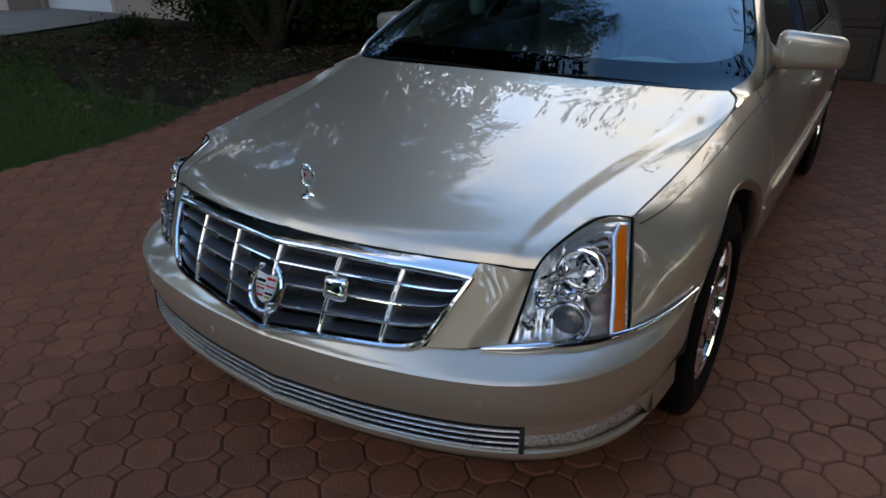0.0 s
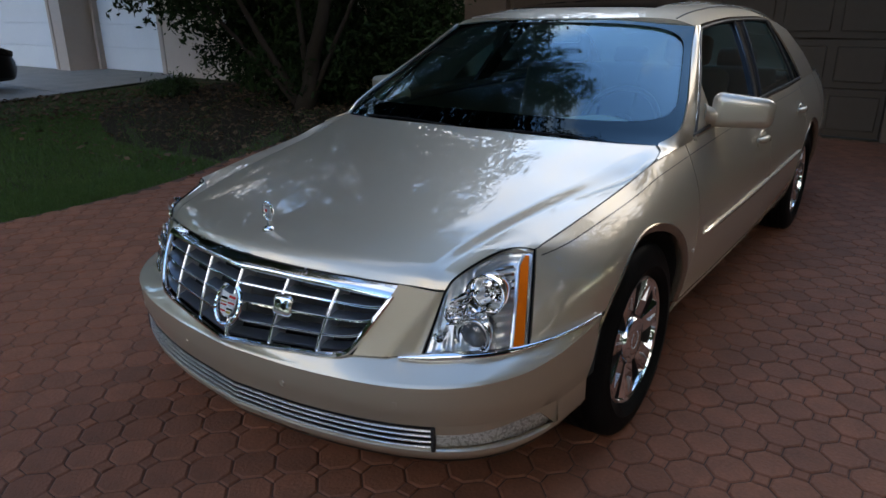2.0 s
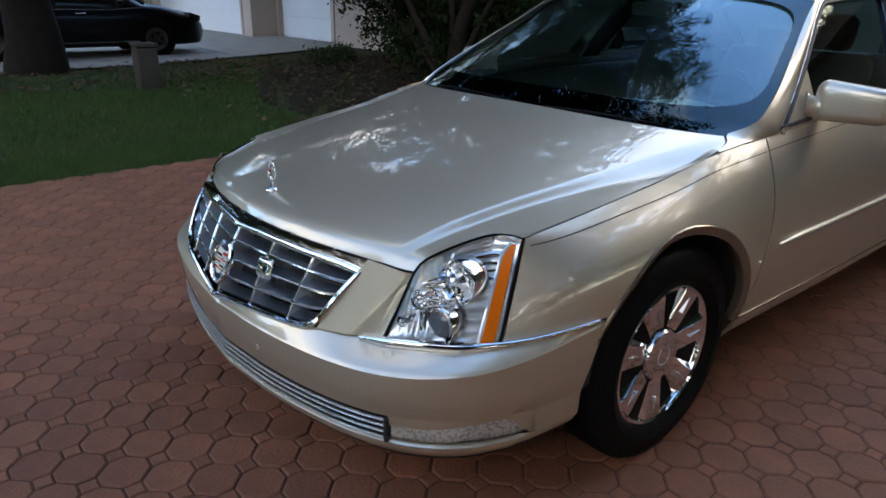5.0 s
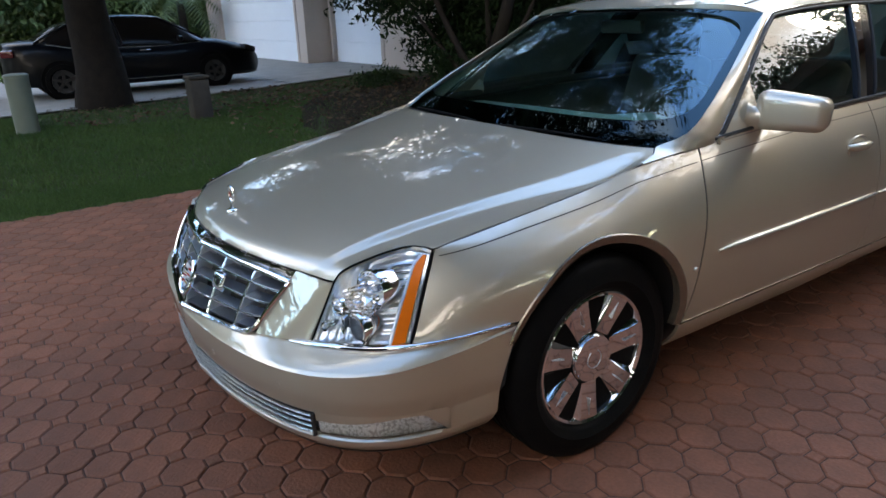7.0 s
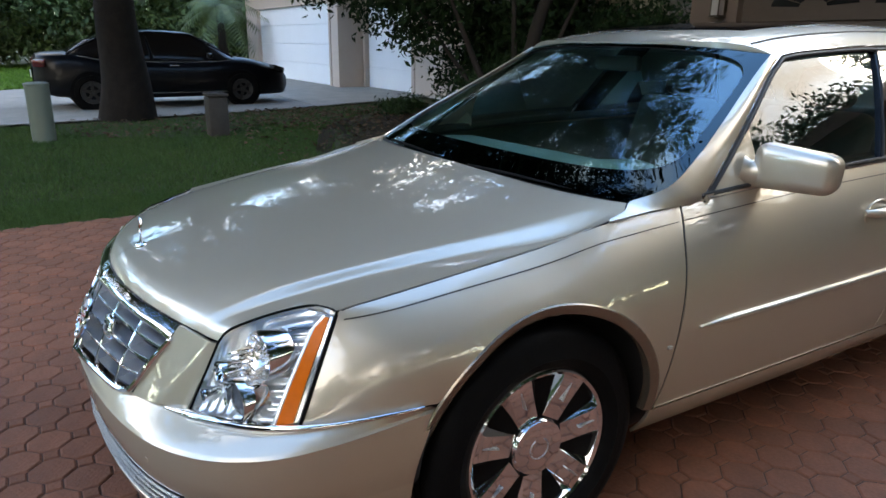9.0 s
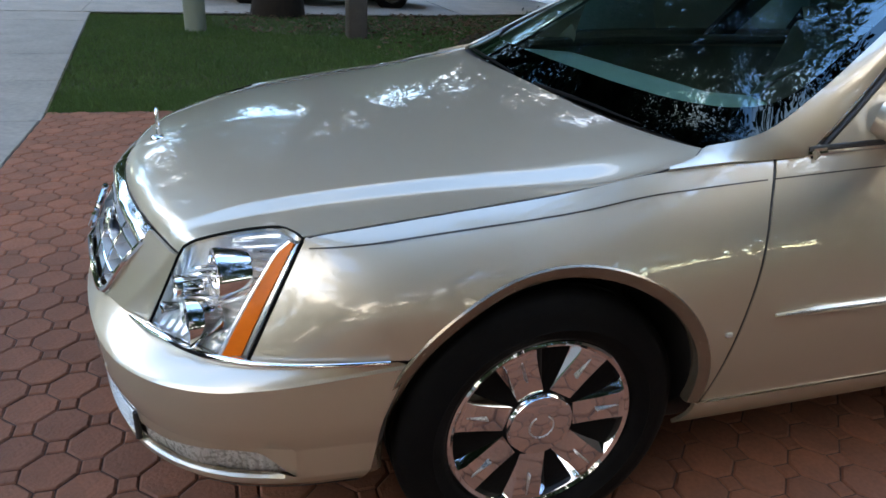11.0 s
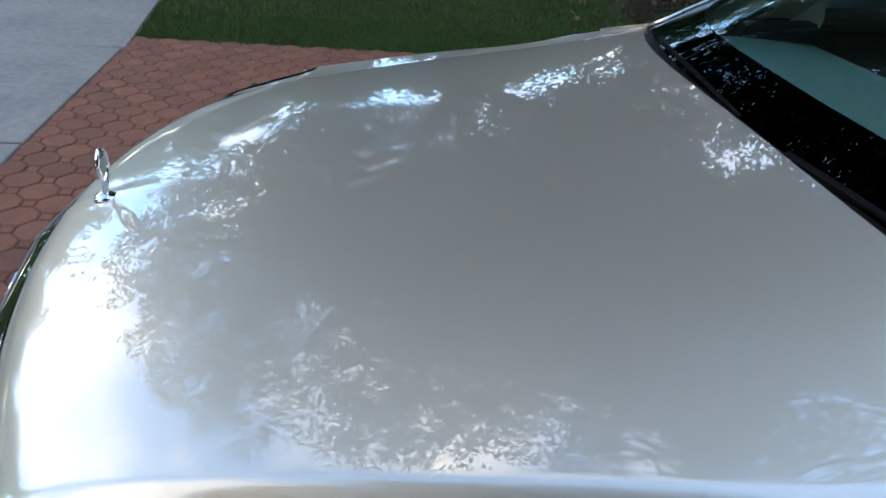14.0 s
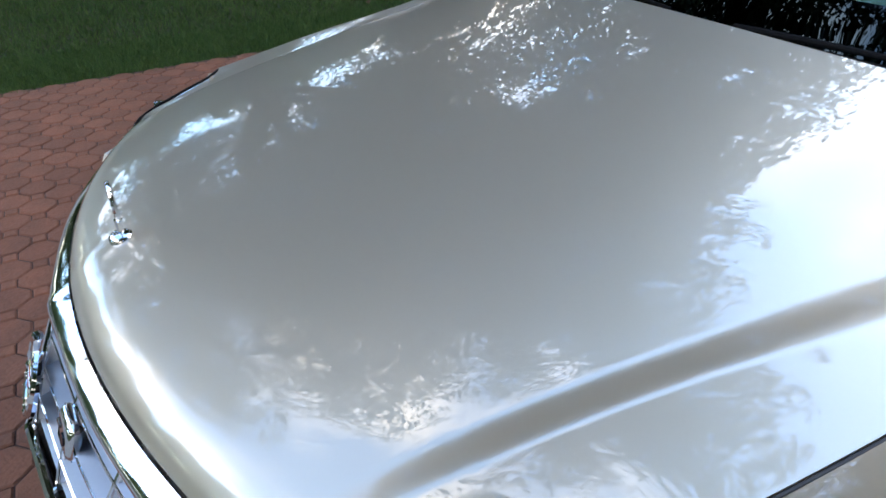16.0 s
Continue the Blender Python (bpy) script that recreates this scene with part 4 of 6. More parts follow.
dlo_top = hermite([1.0, 1.12, 1.4, 1.8, 2.2, 2.45, 2.6], [1.27, 1.330, 1.358, 1.372, 1.372, 1.364, 1.335])
a_line = rope([(0.62, 0.936, 0), (0.85, 1.112, 0), (1.07, 1.275, 0), (1.18, 1.338, 0)])
for side in (1, -1):
    # A-pillar with its foot
    def pillar(u, v):
        """From the hood's rear corner along the glass edge up to the roof; outer edge along the door top, then the window."""
        w = np.array(screen_at(1.0, u)) + (0.002, 0.001, 0.003)
        if u < 0.14:
            k = u / 0.14
            y = 0.272 + (0.62 - 0.272) * k
            o = np.array([top_x(y) + 0.0015, y, top_z(y) + 0.0015])
            if k < 0.4:
                w = np.array(edge_y(0.86 + 0.14 * k / 0.4)) + (0.004, 0.003, 0.0)
            else:
                w = np.array(screen_at(1.0, (k - 0.4) / 0.6 * 0.14)) + (0.002, 0.001, 0.003)
        else:
            d = a_line((u - 0.14) / 0.86)
            o = np.array([house_x(d[0], d[1]), d[0], d[1]])
        p = w + (o - w) * v
        return p + np.array([0.008, -0.002, 0.004]) * math.sin(math.pi * v) * min(1.0, u / 0.14, (1 - u) / 0.15)
    part("windscreen_pillar", sheet(pillar, 1, 8, side, us=np.r_[np.linspace(0, 0.14, 21)[:-1], np.linspace(0.14, 1, 28)]), PAINT, car, thick=0.006)
    part("pillar_seam", tube([tuple(np.array(pillar(0.14 * (0.536 - 0.272) / 0.348, v)) * (side, 1, 1)) for v in np.linspace(0, 1, 8)], 0.0028, 6), BLACK, car)
    # side windows

    def glass_f(u, v):
        lo = np.array([0.64 + (1.575 - 0.64) * u, 0])
        y_top = 1.17 + (1.785 - 1.17) * u
        yb = lo[0]
        zb = top_z(yb) + 0.012
        zt = dlo_top(y_top) - 0.016
        y = yb + (y_top - yb) * v
        z = zb + (zt - zb) * v
        return house_x(y, z) - 0.010, y, z
    w1 = part("side_window", sheet(glass_f, 20, 12, side), SIDEGLASS, car, "green-tinted front door window")
    w1.visible_shadow = False

    def glass_r(u, v):
        yb = 1.715 + (2.80 - 1.715) * u
        yt = 1.955 + (2.52 - 1.955) * u
        zb, zt = top_z(yb) + 0.012, dlo_top(yt) - 0.016
        y, z = yb + (yt - yb) * v, zb + (zt - zb) * v
        return house_x(y, z) - 0.010, y, z
    w2 = part("side_window", sheet(glass_r, 18, 12, side), SIDEGLASS, car, "green-tinted rear door window")
    w2.visible_shadow = False

    def on_house(y, z, out=0.002):
        return (side * (house_x(y, z) + out), y, z)
    # B-post between the doors: dark posts with bright edges
    def post(u, v):
        yb, yt = 1.57 + 0.15 * u, 1.78 + 0.18 * u
        zb, zt = top_z(1.64), dlo_top(1.86)
        return house_x(yb, zb + (zt - zb) * v) + 0.001, yb + (yt - yb) * v, zb + (zt - zb) * v
    part("door_post", sheet(post, 4, 10, side), GLOSSBLACK, car, "gloss black post between the doors", thick=0.02)
    part("post_trim", sheet(lambda u, v: np.array(post(0.04 + 0.40 * u, v)) + (0.003, 0, 0), 3, 10, side), CHROME, car, "bright strip on the door post", thick=0.004)
    part("door_capping", tube([on_house(y, top_z(y) + 0.010, -0.040) for y in np.linspace(0.66, 2.75, 24)], 0.022, 8), DASH, car)
    for k in (0.06, 0.94):
        part("post_trim", tube([on_house(*post(k, v)[1:], 0.004) for v in np.linspace(0, 1, 8)], 0.005, 6), BLACK, car)
    # window surround: black seal and bright trim
    belt = [on_house(y, top_z(y) + 0.004, 0.003) for y in np.linspace(0.62, 2.80, 30)]
    part("belt_trim", tube(belt, 0.007, 8), CHROME, car, "bright strip along the window line")
    part("belt_seal", tube([(x, y, z + 0.011) for x, y, z in belt], 0.006, 6), BLACK, car)
    over = [on_house(*a_line(t)[:2], 0.001) for t in np.linspace(0, 1, 16)] + [on_house(y, dlo_top(y), 0.001) for y in np.linspace(1.22, 2.50, 22)] + [on_house(y, z, 0.001) for y, z in ((2.60, 1.31), (2.72, 1.16), (2.83, 1.0))]
    part("window_trim", tube(over, 0.0065, 8), CHROME, car, "bright trim over the side windows")
    seal = [on_house(a_line(t)[0] + 0.012, a_line(t)[1] - 0.010, 0.000) for t in np.linspace(0, 1, 16)] + [on_house(y, dlo_top(y) - 0.012, 0.0) for y in np.linspace(1.22, 2.49, 22)] + [on_house(y, z, 0.0) for y, z in ((2.585, 1.305), (2.705, 1.155), (2.81, 1.0))]
    part("window_seal", tube(seal, 0.0085, 8), BLACK, car)
    part("quarter_divider", tube([on_house(2.48 + 0.10 * (1 - v), 1.0 + 0.34 * v, 0.001) for v in np.linspace(0, 1, 6)], 0.008, 6), BLACK, car)
    # sail panel and mirror
    def sail(u, v):
        y = 0.635 + 0.262 * u
        zb, zt = top_z(y) + 0.012, a_line(min(1, 0.02 + 0.47 * u))[1] - 0.016
        return house_x(y, zb + (zt - zb) * v) + 0.003, y, zb + (zt - zb) * v
    part("sail_panel", sheet(sail, 8, 5, side), PAINT, car, "beige triangular panel that carries the mirror", thick=0.012)
    bm = box(-0.116, 0.122, -0.060, 0.060, -0.066, 0.062, 0.036, 5)
    for v in bm.verts:
        t = v.co.x / 0.105
        v.co.z *= 1.0 - 0.10 * t
        if v.co.y < 0:
            v.co.y *= 1.0 - 0.30 * t * t + 0.1 * t
    mp = Matrix.Diagonal((side, 1, 1, 1)) @ Matrix.Translation((0.941, 0.895, 1.022)) @ pose(0, 0, 0, 0, 3, 17)
    if side < 0:
        bmesh.ops.reverse_faces(bm, faces=bm.faces)
    mirror = part("door_mirror", moved(bm, mp), PAINT, car, "beige door mirror on a short arm")
    glass_bm = box(-0.085, 0.085, 0.060, 0.064, -0.047, 0.047, 0.001, 1)
    part("mirror_glass", moved(glass_bm, mp), CHROME, mirror)
    part("mirror_arm", tube([(side * x, y, z) for x, y, z in ((0.800, 0.840, 0.995), (0.808, 0.845, 0.994), (0.822, 0.852, 0.992), (0.852, 0.864, 0.994), (0.885, 0.878, 1.002), (0.925, 0.890, 1.012))], [0.056, 0.053, 0.047, 0.042, 0.045, 0.048], 18, squash=0.85), PAINT, mirror)

# roof with its rails
roof_z = hermite([1.03, 1.2, 1.5, 1.95, 2.4, 2.75, 2.9], [1.378, 1.416, 1.451, 1.473, 1.467, 1.437, 1.413])


def roof_at(u, v):
    a = abs(u)
    y0 = 1.032 + 0.112 * min(1, a) ** 2
    y = y0 + (2.86 - y0) * v
    zr = roof_z(y)
    yy = min(max(y, 1.16), 2.48)
    ze = dlo_top(yy) + 0.004 - 0.20 * max(0, y - 2.48)
    xe = house_x(yy, ze) + 0.001
    z = zr - (zr - ze) * (0.30 * a ** 2 + 0.70 * a ** 7)
    return u * xe, y, z


us = np.r_[np.linspace(-1, -0.7, 12), np.linspace(-0.7, 0.7, 17)[1:-1], np.linspace(0.7, 1, 12)]
roof = part("roof", sheet(roof_at, 1, 1, us=us, vs=np.linspace(0, 1, 34)), PAINT, car, "beige roof with a dark glass sunroof", thick=0.02)


def hatch(u, v):
    p = np.array(roof_at(-0.62 + 1.24 * u, 0.14 + 0.26 * v))
    return p + (0, 0, 0.004)


part("sunroof", sheet(hatch, 16, 8), SUNGLASS, car, "dark glass sunroof", thick=0.006)
for x in (-0.86, 0.86):
    part("roof_seam", tube([tuple(np.array(roof_at(x, v)) + (0, 0, 0.0005)) for v in np.linspace(0.02, 0.98, 30)], 0.004, 6), BLACK, car)


def back_at(u, v):
    a = abs(u)
    top = np.array(roof_at(u, 1.0))
    bot = np.array([u * 0.70, 3.36 - 0.10 * a ** 2, 1.02])
    p = top + (bot - top) * v
    p[2] += 0.04 * math.sin(math.pi * v)
    return p


part("rear_window", sheet(lambda u, v: back_at(2 * u - 1, v), 24, 12), SIDEGLASS, car, "green-tinted rear window").visible_shadow = False
for side in (1, -1):
    def c_post(u, v):
        top = np.array(roof_at(1.0, 0.79 + 0.21 * u))
        y = 2.83 + (3.36 - 2.83) * u
        bot = np.array([top_x(y), y, top_z(y)])
        p = top + (bot - top) * v
        return p + np.array([0.015, 0, 0]) * math.sin(math.pi * v)
    part("rear_pillar", sheet(c_post, 14, 10, side), PAINT, car, thick=0.01)

    def c_in(u, v):
        e = np.array(back_at(1.0, v))
        o = np.array(c_post(1.0, v))
        return e + (o - e) * u
    part("rear_pillar_inner", sheet(c_in, 3, 10, side), PAINT, car)


def deck(u, v):
    a = 2 * u - 1
    y = 3.27 + 0.10 * (1 - a * a) + (4.22 - 3.37) * v
    xe = top_x(min(y, 4.24))
    z = 1.028 - 0.03 * abs(a) ** 4 + 0.012 * math.sin(math.pi * v) - 0.02 * v
    return a * xe, y, z


part("boot_lid", sheet(deck, 24, 14), PAINT, car, thick=0.015)


def tail_at(u, v):
    a = 2 * u - 1
    w = 0.68 + 0.02 * math.sin(math.pi * v)
    z = 1.0 - 0.72 * v
    y = 4.22 + 0.06 * (1 - a * a) + 0.10 * math.sin(math.pi * min(1, v * 1.1)) ** 2
    return a * (0.66 + 0.12 * min(1, v * 3)), y - 0.12 * abs(a) ** 6, z


part("rear_bumper", sheet(tail_at, 24, 14, flip=True), PAINT, car, thick=0.015)

# ---- inside the cabin and underneath ----
part("underbody", box(-0.80, 0.80, 0.42, 2.52, 0.21, 0.30, 0.02), BLACK, car)
part("engine_bay", join(box(-0.52, 0.52, -0.74, 0.30, 0.20, 0.69, 0.02), box(-0.50, 0.50, -0.83, -0.70, 0.22, 0.56, 0.02)), BLACK, car)
part("rear_floor", box(-0.52, 0.52, 2.5, 4.1, 0.22, 0.55, 0.02), BLACK, car)
part("firewall", box(-0.80, 0.80, 0.42, 0.47, 0.30, 0.86), BLACK, car)
part("dashboard", join(sheet(lambda u, v: ((2 * u - 1) * 0.74, 0.36 + 0.50 * v + 0.05 * (1 - abs(2 * u - 1)), 0.925 + 0.012 * math.sin(math.pi * v) + (0.035 * math.exp(-((2 * u - 1 - 0.47) / 0.22) ** 2) if v > 0.5 else 0.0)), 40, 10, flip=False), box(-0.74, 0.74, 0.80, 0.90, 0.62, 0.915, 0.03)), DASHTOP, car, "grey-green dashboard top")
part("steering_wheel", moved(tube([(0.185 * math.cos(w), 0.185 * math.sin(w), 0) for w in np.linspace(0, 2 * math.pi, 37)[:-1]], 0.015, 10, closed=True), Matrix.Translation((0.37, 1.02, 0.90)) @ pose(0, 0, 0, 62, 0, 0)), DASH, car, "dark steering wheel")
part("steering_hub", moved(join(box(-0.17, 0.17, -0.02, 0.02, -0.02, 0.0, 0.008), lathe([(0, 0.015), (0.05, 0.01), (0.065, -0.02)], 20, "z")), Matrix.Translation((0.37, 1.02, 0.90)) @ pose(0, 0, 0, 62, 0, 0)), DASH, car)
for sx in (0.37, -0.37):
    seat = part("front_seat", box(sx - 0.26, sx + 0.26, 1.20, 1.72, 0.42, 0.60, 0.05, 3), LEATHER, car, "grey-green leather front seat")
    part("backrest", moved(box(-0.25, 0.25, -0.07, 0.07, 0, 0.62, 0.055, 3), Matrix.Translation((sx, 1.74, 0.52)) @ pose(0, 0, 0, -20, 0, 0)), LEATHER, seat)
    part("headrest", moved(box(-0.13, 0.13, -0.05, 0.05, 0, 0.17, 0.045, 3), Matrix.Translation((sx, 1.965, 1.115)) @ pose(0, 0, 0, -14, 0, 0)), LEATHER, seat)
bench = part("rear_seat", box(-0.66, 0.66, 2.30, 2.80, 0.42, 0.60, 0.05, 3), LEATHER, car, "grey-green leather rear bench")
part("backrest", moved(box(-0.66, 0.66, -0.07, 0.07, 0, 0.56, 0.05, 3), Matrix.Translation((0, 2.82, 0.52)) @ pose(0, 0, 0, -22, 0, 0)), LEATHER, bench)
for sx in (0.38, -0.38):
    part("headrest", moved(box(-0.13, 0.13, -0.05, 0.05, 0, 0.14, 0.045, 3), Matrix.Translation((sx, 3.04, 1.03)) @ pose(0, 0, 0, -18, 0, 0)), LEATHER, bench)
part("parcel_shelf", box(-0.70, 0.70, 2.98, 3.36, 0.97, 1.0, 0.01), LEATHER, car)
part("headliner", sheet(lambda u, v: np.array(roof_at((2 * u - 1) * 0.97, 0.03 + 0.93 * v)) - (0, 0, 0.035), 16, 10), LEATHER, car)
part("centre_mirror", box(-0.12, 0.12, 1.06, 1.10, 1.265, 1.325, 0.015, 2), DASH, car, "dark rear-view mirror")
for sx in (1, -1):
    part("door_lining", sheet(lambda u, v: (side_x(0.6 + 2.0 * u, 0.45 + 0.45 * v) - 0.06, 0.6 + 2.0 * u, 0.40 + 0.55 * v), 16, 6, sx, flip=True), LEATHER, car)

# ---- wheels ----
def make_wheel(side, yc):
    """Tyre, seven-spoke chrome rim and cap, axis along x."""
    S = Matrix.Translation((0.796 * side, yc, 0.334)) @ Matrix.Diagonal((side, 1, 1, 1))

    def fix(bm):
        bm.transform(S)
        for v in bm.verts:
            v.co.z = max(v.co.z, 0.001)
        if side < 0:
            bmesh.ops.reverse_faces(bm, faces=bm.faces)
        return bm
    rim = part("wheel", fix(lathe([(0.200, -0.10), (0.205, 0.03), (0.209, 0.078), (0.214, 0.094), (0.222, 0.099), (0.2275, 0.096), (0.228, 0.086), (0.220, 0.080), (0.215, -0.1)], 72)), CHROME, car, "seven-spoke chrome wheel with a round cap")
    tread = [(0.226, 0.080), (0.231, 0.098), (0.245, 0.109), (0.262, 0.1145), (0.266, 0.117), (0.27, 0.115), (0.295, 0.114), (0.318, 0.106), (0.332, 0.098), (0.3415, 0.086), (0.3445, 0.07)]
    for k in range(4):
        x = 0.055 - 0.036 * k
        tread += [(0.345, x + 0.008), (0.338, x + 0.004), (0.338, x - 0.002), (0.345, x - 0.006)]
    tread += [(0.3445, -0.07), (0.335, -0.098), (0.29, -0.115), (0.23, -0.10)]
    part("tyre", fix(lathe(tread, 96)), RUBBER, rim, "black road tyre")
    for k in range(7):
        w = 2 * math.pi * k / 7 + 0.37
        bm = bmesh.new()
        prof = []
        for r, hw, x in ((0.060, 0.035, 0.076), (0.085, 0.0345, 0.080), (0.150, 0.0355, 0.089), (0.195, 0.0385, 0.095), (0.213, 0.044, 0.094)):
            prof.append([bm.verts.new(q) for q in ((x - 0.022, -hw * 1.03 - 0.026, r), (x - 0.004, -hw * 1.03, r), (x, -hw * 0.93, r), (x, hw * 0.93, r), (x - 0.004, hw * 1.03, r), (x - 0.022, hw * 1.03 + 0.026, r))])
        for A, B in zip(prof, prof[1:]):
            for j in range(5):
                bm.faces.new((A[j], B[j], B[j + 1], A[j + 1]))
        bm.faces.new(prof[-1])
        bm.faces.new(prof[0])
        bmesh.ops.recalc_face_normals(bm, faces=bm.faces)
        bm.transform(Matrix.Rotation(w, 4, "X"))
        part("spoke", fix(bm), CHROME, rim, "broad polished spoke")
        slot = box(0.087, 0.0955, -0.0022, 0.0022, 0.140, 0.196, 0.001, 1)
        slot.transform(Matrix.Rotation(w, 4, "X"))
        part("spoke_groove", fix(slot), SATIN, rim)
    part("centre_cap", fix(lathe([(0.0, 0.0945), (0.055, 0.094), (0.078, 0.091), (0.083, 0.083), (0.084, 0.05)], 40)), CHROME, rim, "chrome cap with a small wreath mark")
    part("cap_mark", fix(moved(tube([(0, 0.030 * math.cos(a), 0.030 * math.sin(a)) for a in np.linspace(radians(120), radians(420), 24)], 0.003, 6), Matrix.Translation((0.0925, 0, 0)))), SATIN, rim)
    bar = join(box(0.0895, 0.093, -0.010, 0.010, -0.014, -0.009, 0.001, 1), box(0.0895, 0.093, -0.010, 0.010, -0.002, 0.003, 0.001, 1), box(0.0895, 0.093, -0.010, 0.010, 0.009, 0.014, 0.001, 1))
    part("cap_crest", fix(bar), SATIN, rim)
    part("brake_disc", fix(lathe([(0.0, 0.008), (0.07, 0.008), (0.075, 0.0), (0.165, 0.0), (0.165, -0.03), (0.0, -0.03)], 48)), DARKMETAL, rim)
    part("brake_caliper", fix(box(-0.03, 0.045, -0.17, -0.09, -0.06, 0.06, 0.012, 2)), BLACK, rim)
    part("hub_back", fix(lathe([(0.0, -0.06), (0.20, -0.06), (0.20, -0.05)], 40)), BLACK, rim)


for side in (1, -1):
    for yc in (0.014, AXLE_R):
        make_wheel(side, yc)


# ---- ground, paving and lawn ----
def soup(name, verts, faces, material, smooth=False):
    """One mesh out of plain arrays of many small pieces."""
    me = bpy.data.meshes.new(name)
    me.from_pydata([tuple(v) for v in verts], [], faces)
    me.materials.append(material)
    if smooth:
        me.polygons.foreach_set("use_smooth", [True] * len(me.polygons))
    return new(name, me)


def flat(name, x0, x1, y0, y1, z, material, label, category, n=1):
    bm = sheet(lambda u, v: (x0 + (x1 - x0) * u, y0 + (y1 - y0) * v, z), n, n)
    return tagged(part(name, bm, material), label, category, kind="structure")


flat("ground", -400, 400, -400, 400, -0.035, SOIL, "short green lawn ground reaching to the horizon", "ground", 60)
paver_edge = hermite([-1.9, 0.4, 1.2, 2.0, 3.0, 4.5, 7.0], [-3.74, -3.76, -3.86, -4.15, -4.50, -4.75, -4.9])
PX1, PY0, PY1 = 6.0, -1.845, 6.93


def bed(u, v):
    y = PY0 + (PY1 - PY0) * v
    return paver_edge(y) + (PX1 - paver_edge(y)) * u, y, -0.006


paving = tagged(part("paving", sheet(bed, 12, 30), SAND), "red clay octagon and square pavers with sandy joints", "driveway", kind="structure")

# concrete sidewalk slabs and the neighbour's driveway
def slab_box(name, x0, x1, y0, y1, label, category, parent=None, z1=-0.004):
    ob = part(name, box(x0, x1, y0, y1, -0.12, z1, 0.006, 1), CONCRETE, parent, label, smooth=False)
    return ob if parent else tagged(ob, label, category, kind="structure")


def walk_y(x):
    """The sidewalk's inner edge: straight past the pavers, then drifting away."""
    return -1.86 - 0.085 * max(0.0, -3.7 - x) - 0.2 * max(0.0, -11.0 - x)


walkway = tagged(part("sidewalk", sheet(lambda u, v: (lambda x: (x, walk_y(x) - 1.6 * v, -0.018))(-20 + 32 * u), 60, 2, flip=True), CONCRETE, smooth=False), "pale concrete sidewalk slabs with tooled joints", "sidewalk", kind="structure")
x = -20.2
while x < 12:
    xm = x + 0.76
    bm = box(-0.752, 0.752, -1.59, 0.0, -0.10, 0.0, 0.005, 1)
    bm.transform(Matrix.Translation((xm, walk_y(xm) + 0.002, -0.003 + random.uniform(-0.002, 0.002))) @ pose(0, 0, 0, 0, 0, 15.9 if xm < -11.4 else 4.85 if xm < -4.0 else 0))
    part("slab", bm, CONCRETE, walkway, smooth=False)
    x += 1.52


def drive_at(u, v):
    near = hermite([0, 0.27, 0.66, 1], [(-10.2, -6.0), (-10.75, -2.3), (-11.6, 3.0), (-13.4, 8.2)])(v)
    far = hermite([0, 0.27, 0.57, 1], [(-18.3, -6.0), (-18.9, -2.6), (-22.0, 2.5), (-26.4, 8.2)])(v)
    p = near + (far - near) * u
    return p[0], p[1], -0.010


drive2 = tagged(part("neighbour_driveway", sheet(drive_at, 16, 24), CONCRETE, smooth=False), "pale concrete driveway of the next house", "driveway", kind="structure")
for i in range(3):
    for j in range(4):
        def piece(u, v, i=i, j=j):
            p = drive_at((i + 0.003 + 0.994 * u) / 3, (j + 0.003 + 0.994 * v) / 4)
            return p[0], p[1], 0.0
        part("slab", sheet(piece, 4, 8), CONCRETE, drive2, smooth=False, thick=0.008)
road = flat("road", -400, 400, -13.0, -6.2, -0.02, mat("asphalt", (0.055, 0.055, 0.056), 0.9, vary=0.5, scale=2, bump=0.4, bscale=90), "grey asphalt street beyond the sidewalk", "road", 20)
tagged(part("kerb", box(-200, 200, -6.2, -6.02, -0.1, 0.04, 0.02, 2), CONCRETE), "pale concrete kerb along the street", "kerb", kind="structure")

# lawn blades: one mass
rng = np.random.default_rng(5)


def lawn_patch(name, x0, x1, y0, y1, count, hmin, hmax, width, inside, label, blades=GRASS):
    pts = np.empty((0, 2))
    while len(pts) < count:
        p = np.c_[rng.uniform(x0, x1, count), rng.uniform(y0, y1, count)]
        pts = np.vstack([pts, p[[inside(a, b) for a, b in p]]])
    pts = pts[:count]
    w = rng.uniform(0, 2 * math.pi, count)
    h = rng.uniform(hmin, hmax, count)
    lean = rng.normal(0, 0.5, (count, 2)) * h[:, None]
    d = np.c_[np.cos(w), np.sin(w)] * width * rng.uniform(0.7, 1.3, count)[:, None]
    v = np.empty((count, 3, 3))
    v[:, 0, :2], v[:, 1, :2], v[:, 2, :2] = pts - d, pts + d, pts + lean
    v[:, :2, 2] = -0.035
    v[:, 2, 2] = -0.035 + h
    ob = soup(name, v.reshape(-1, 3), np.arange(count * 3).reshape(-1, 3).tolist(), blades)
    return tagged(ob, label, "grass", kind="stuff")


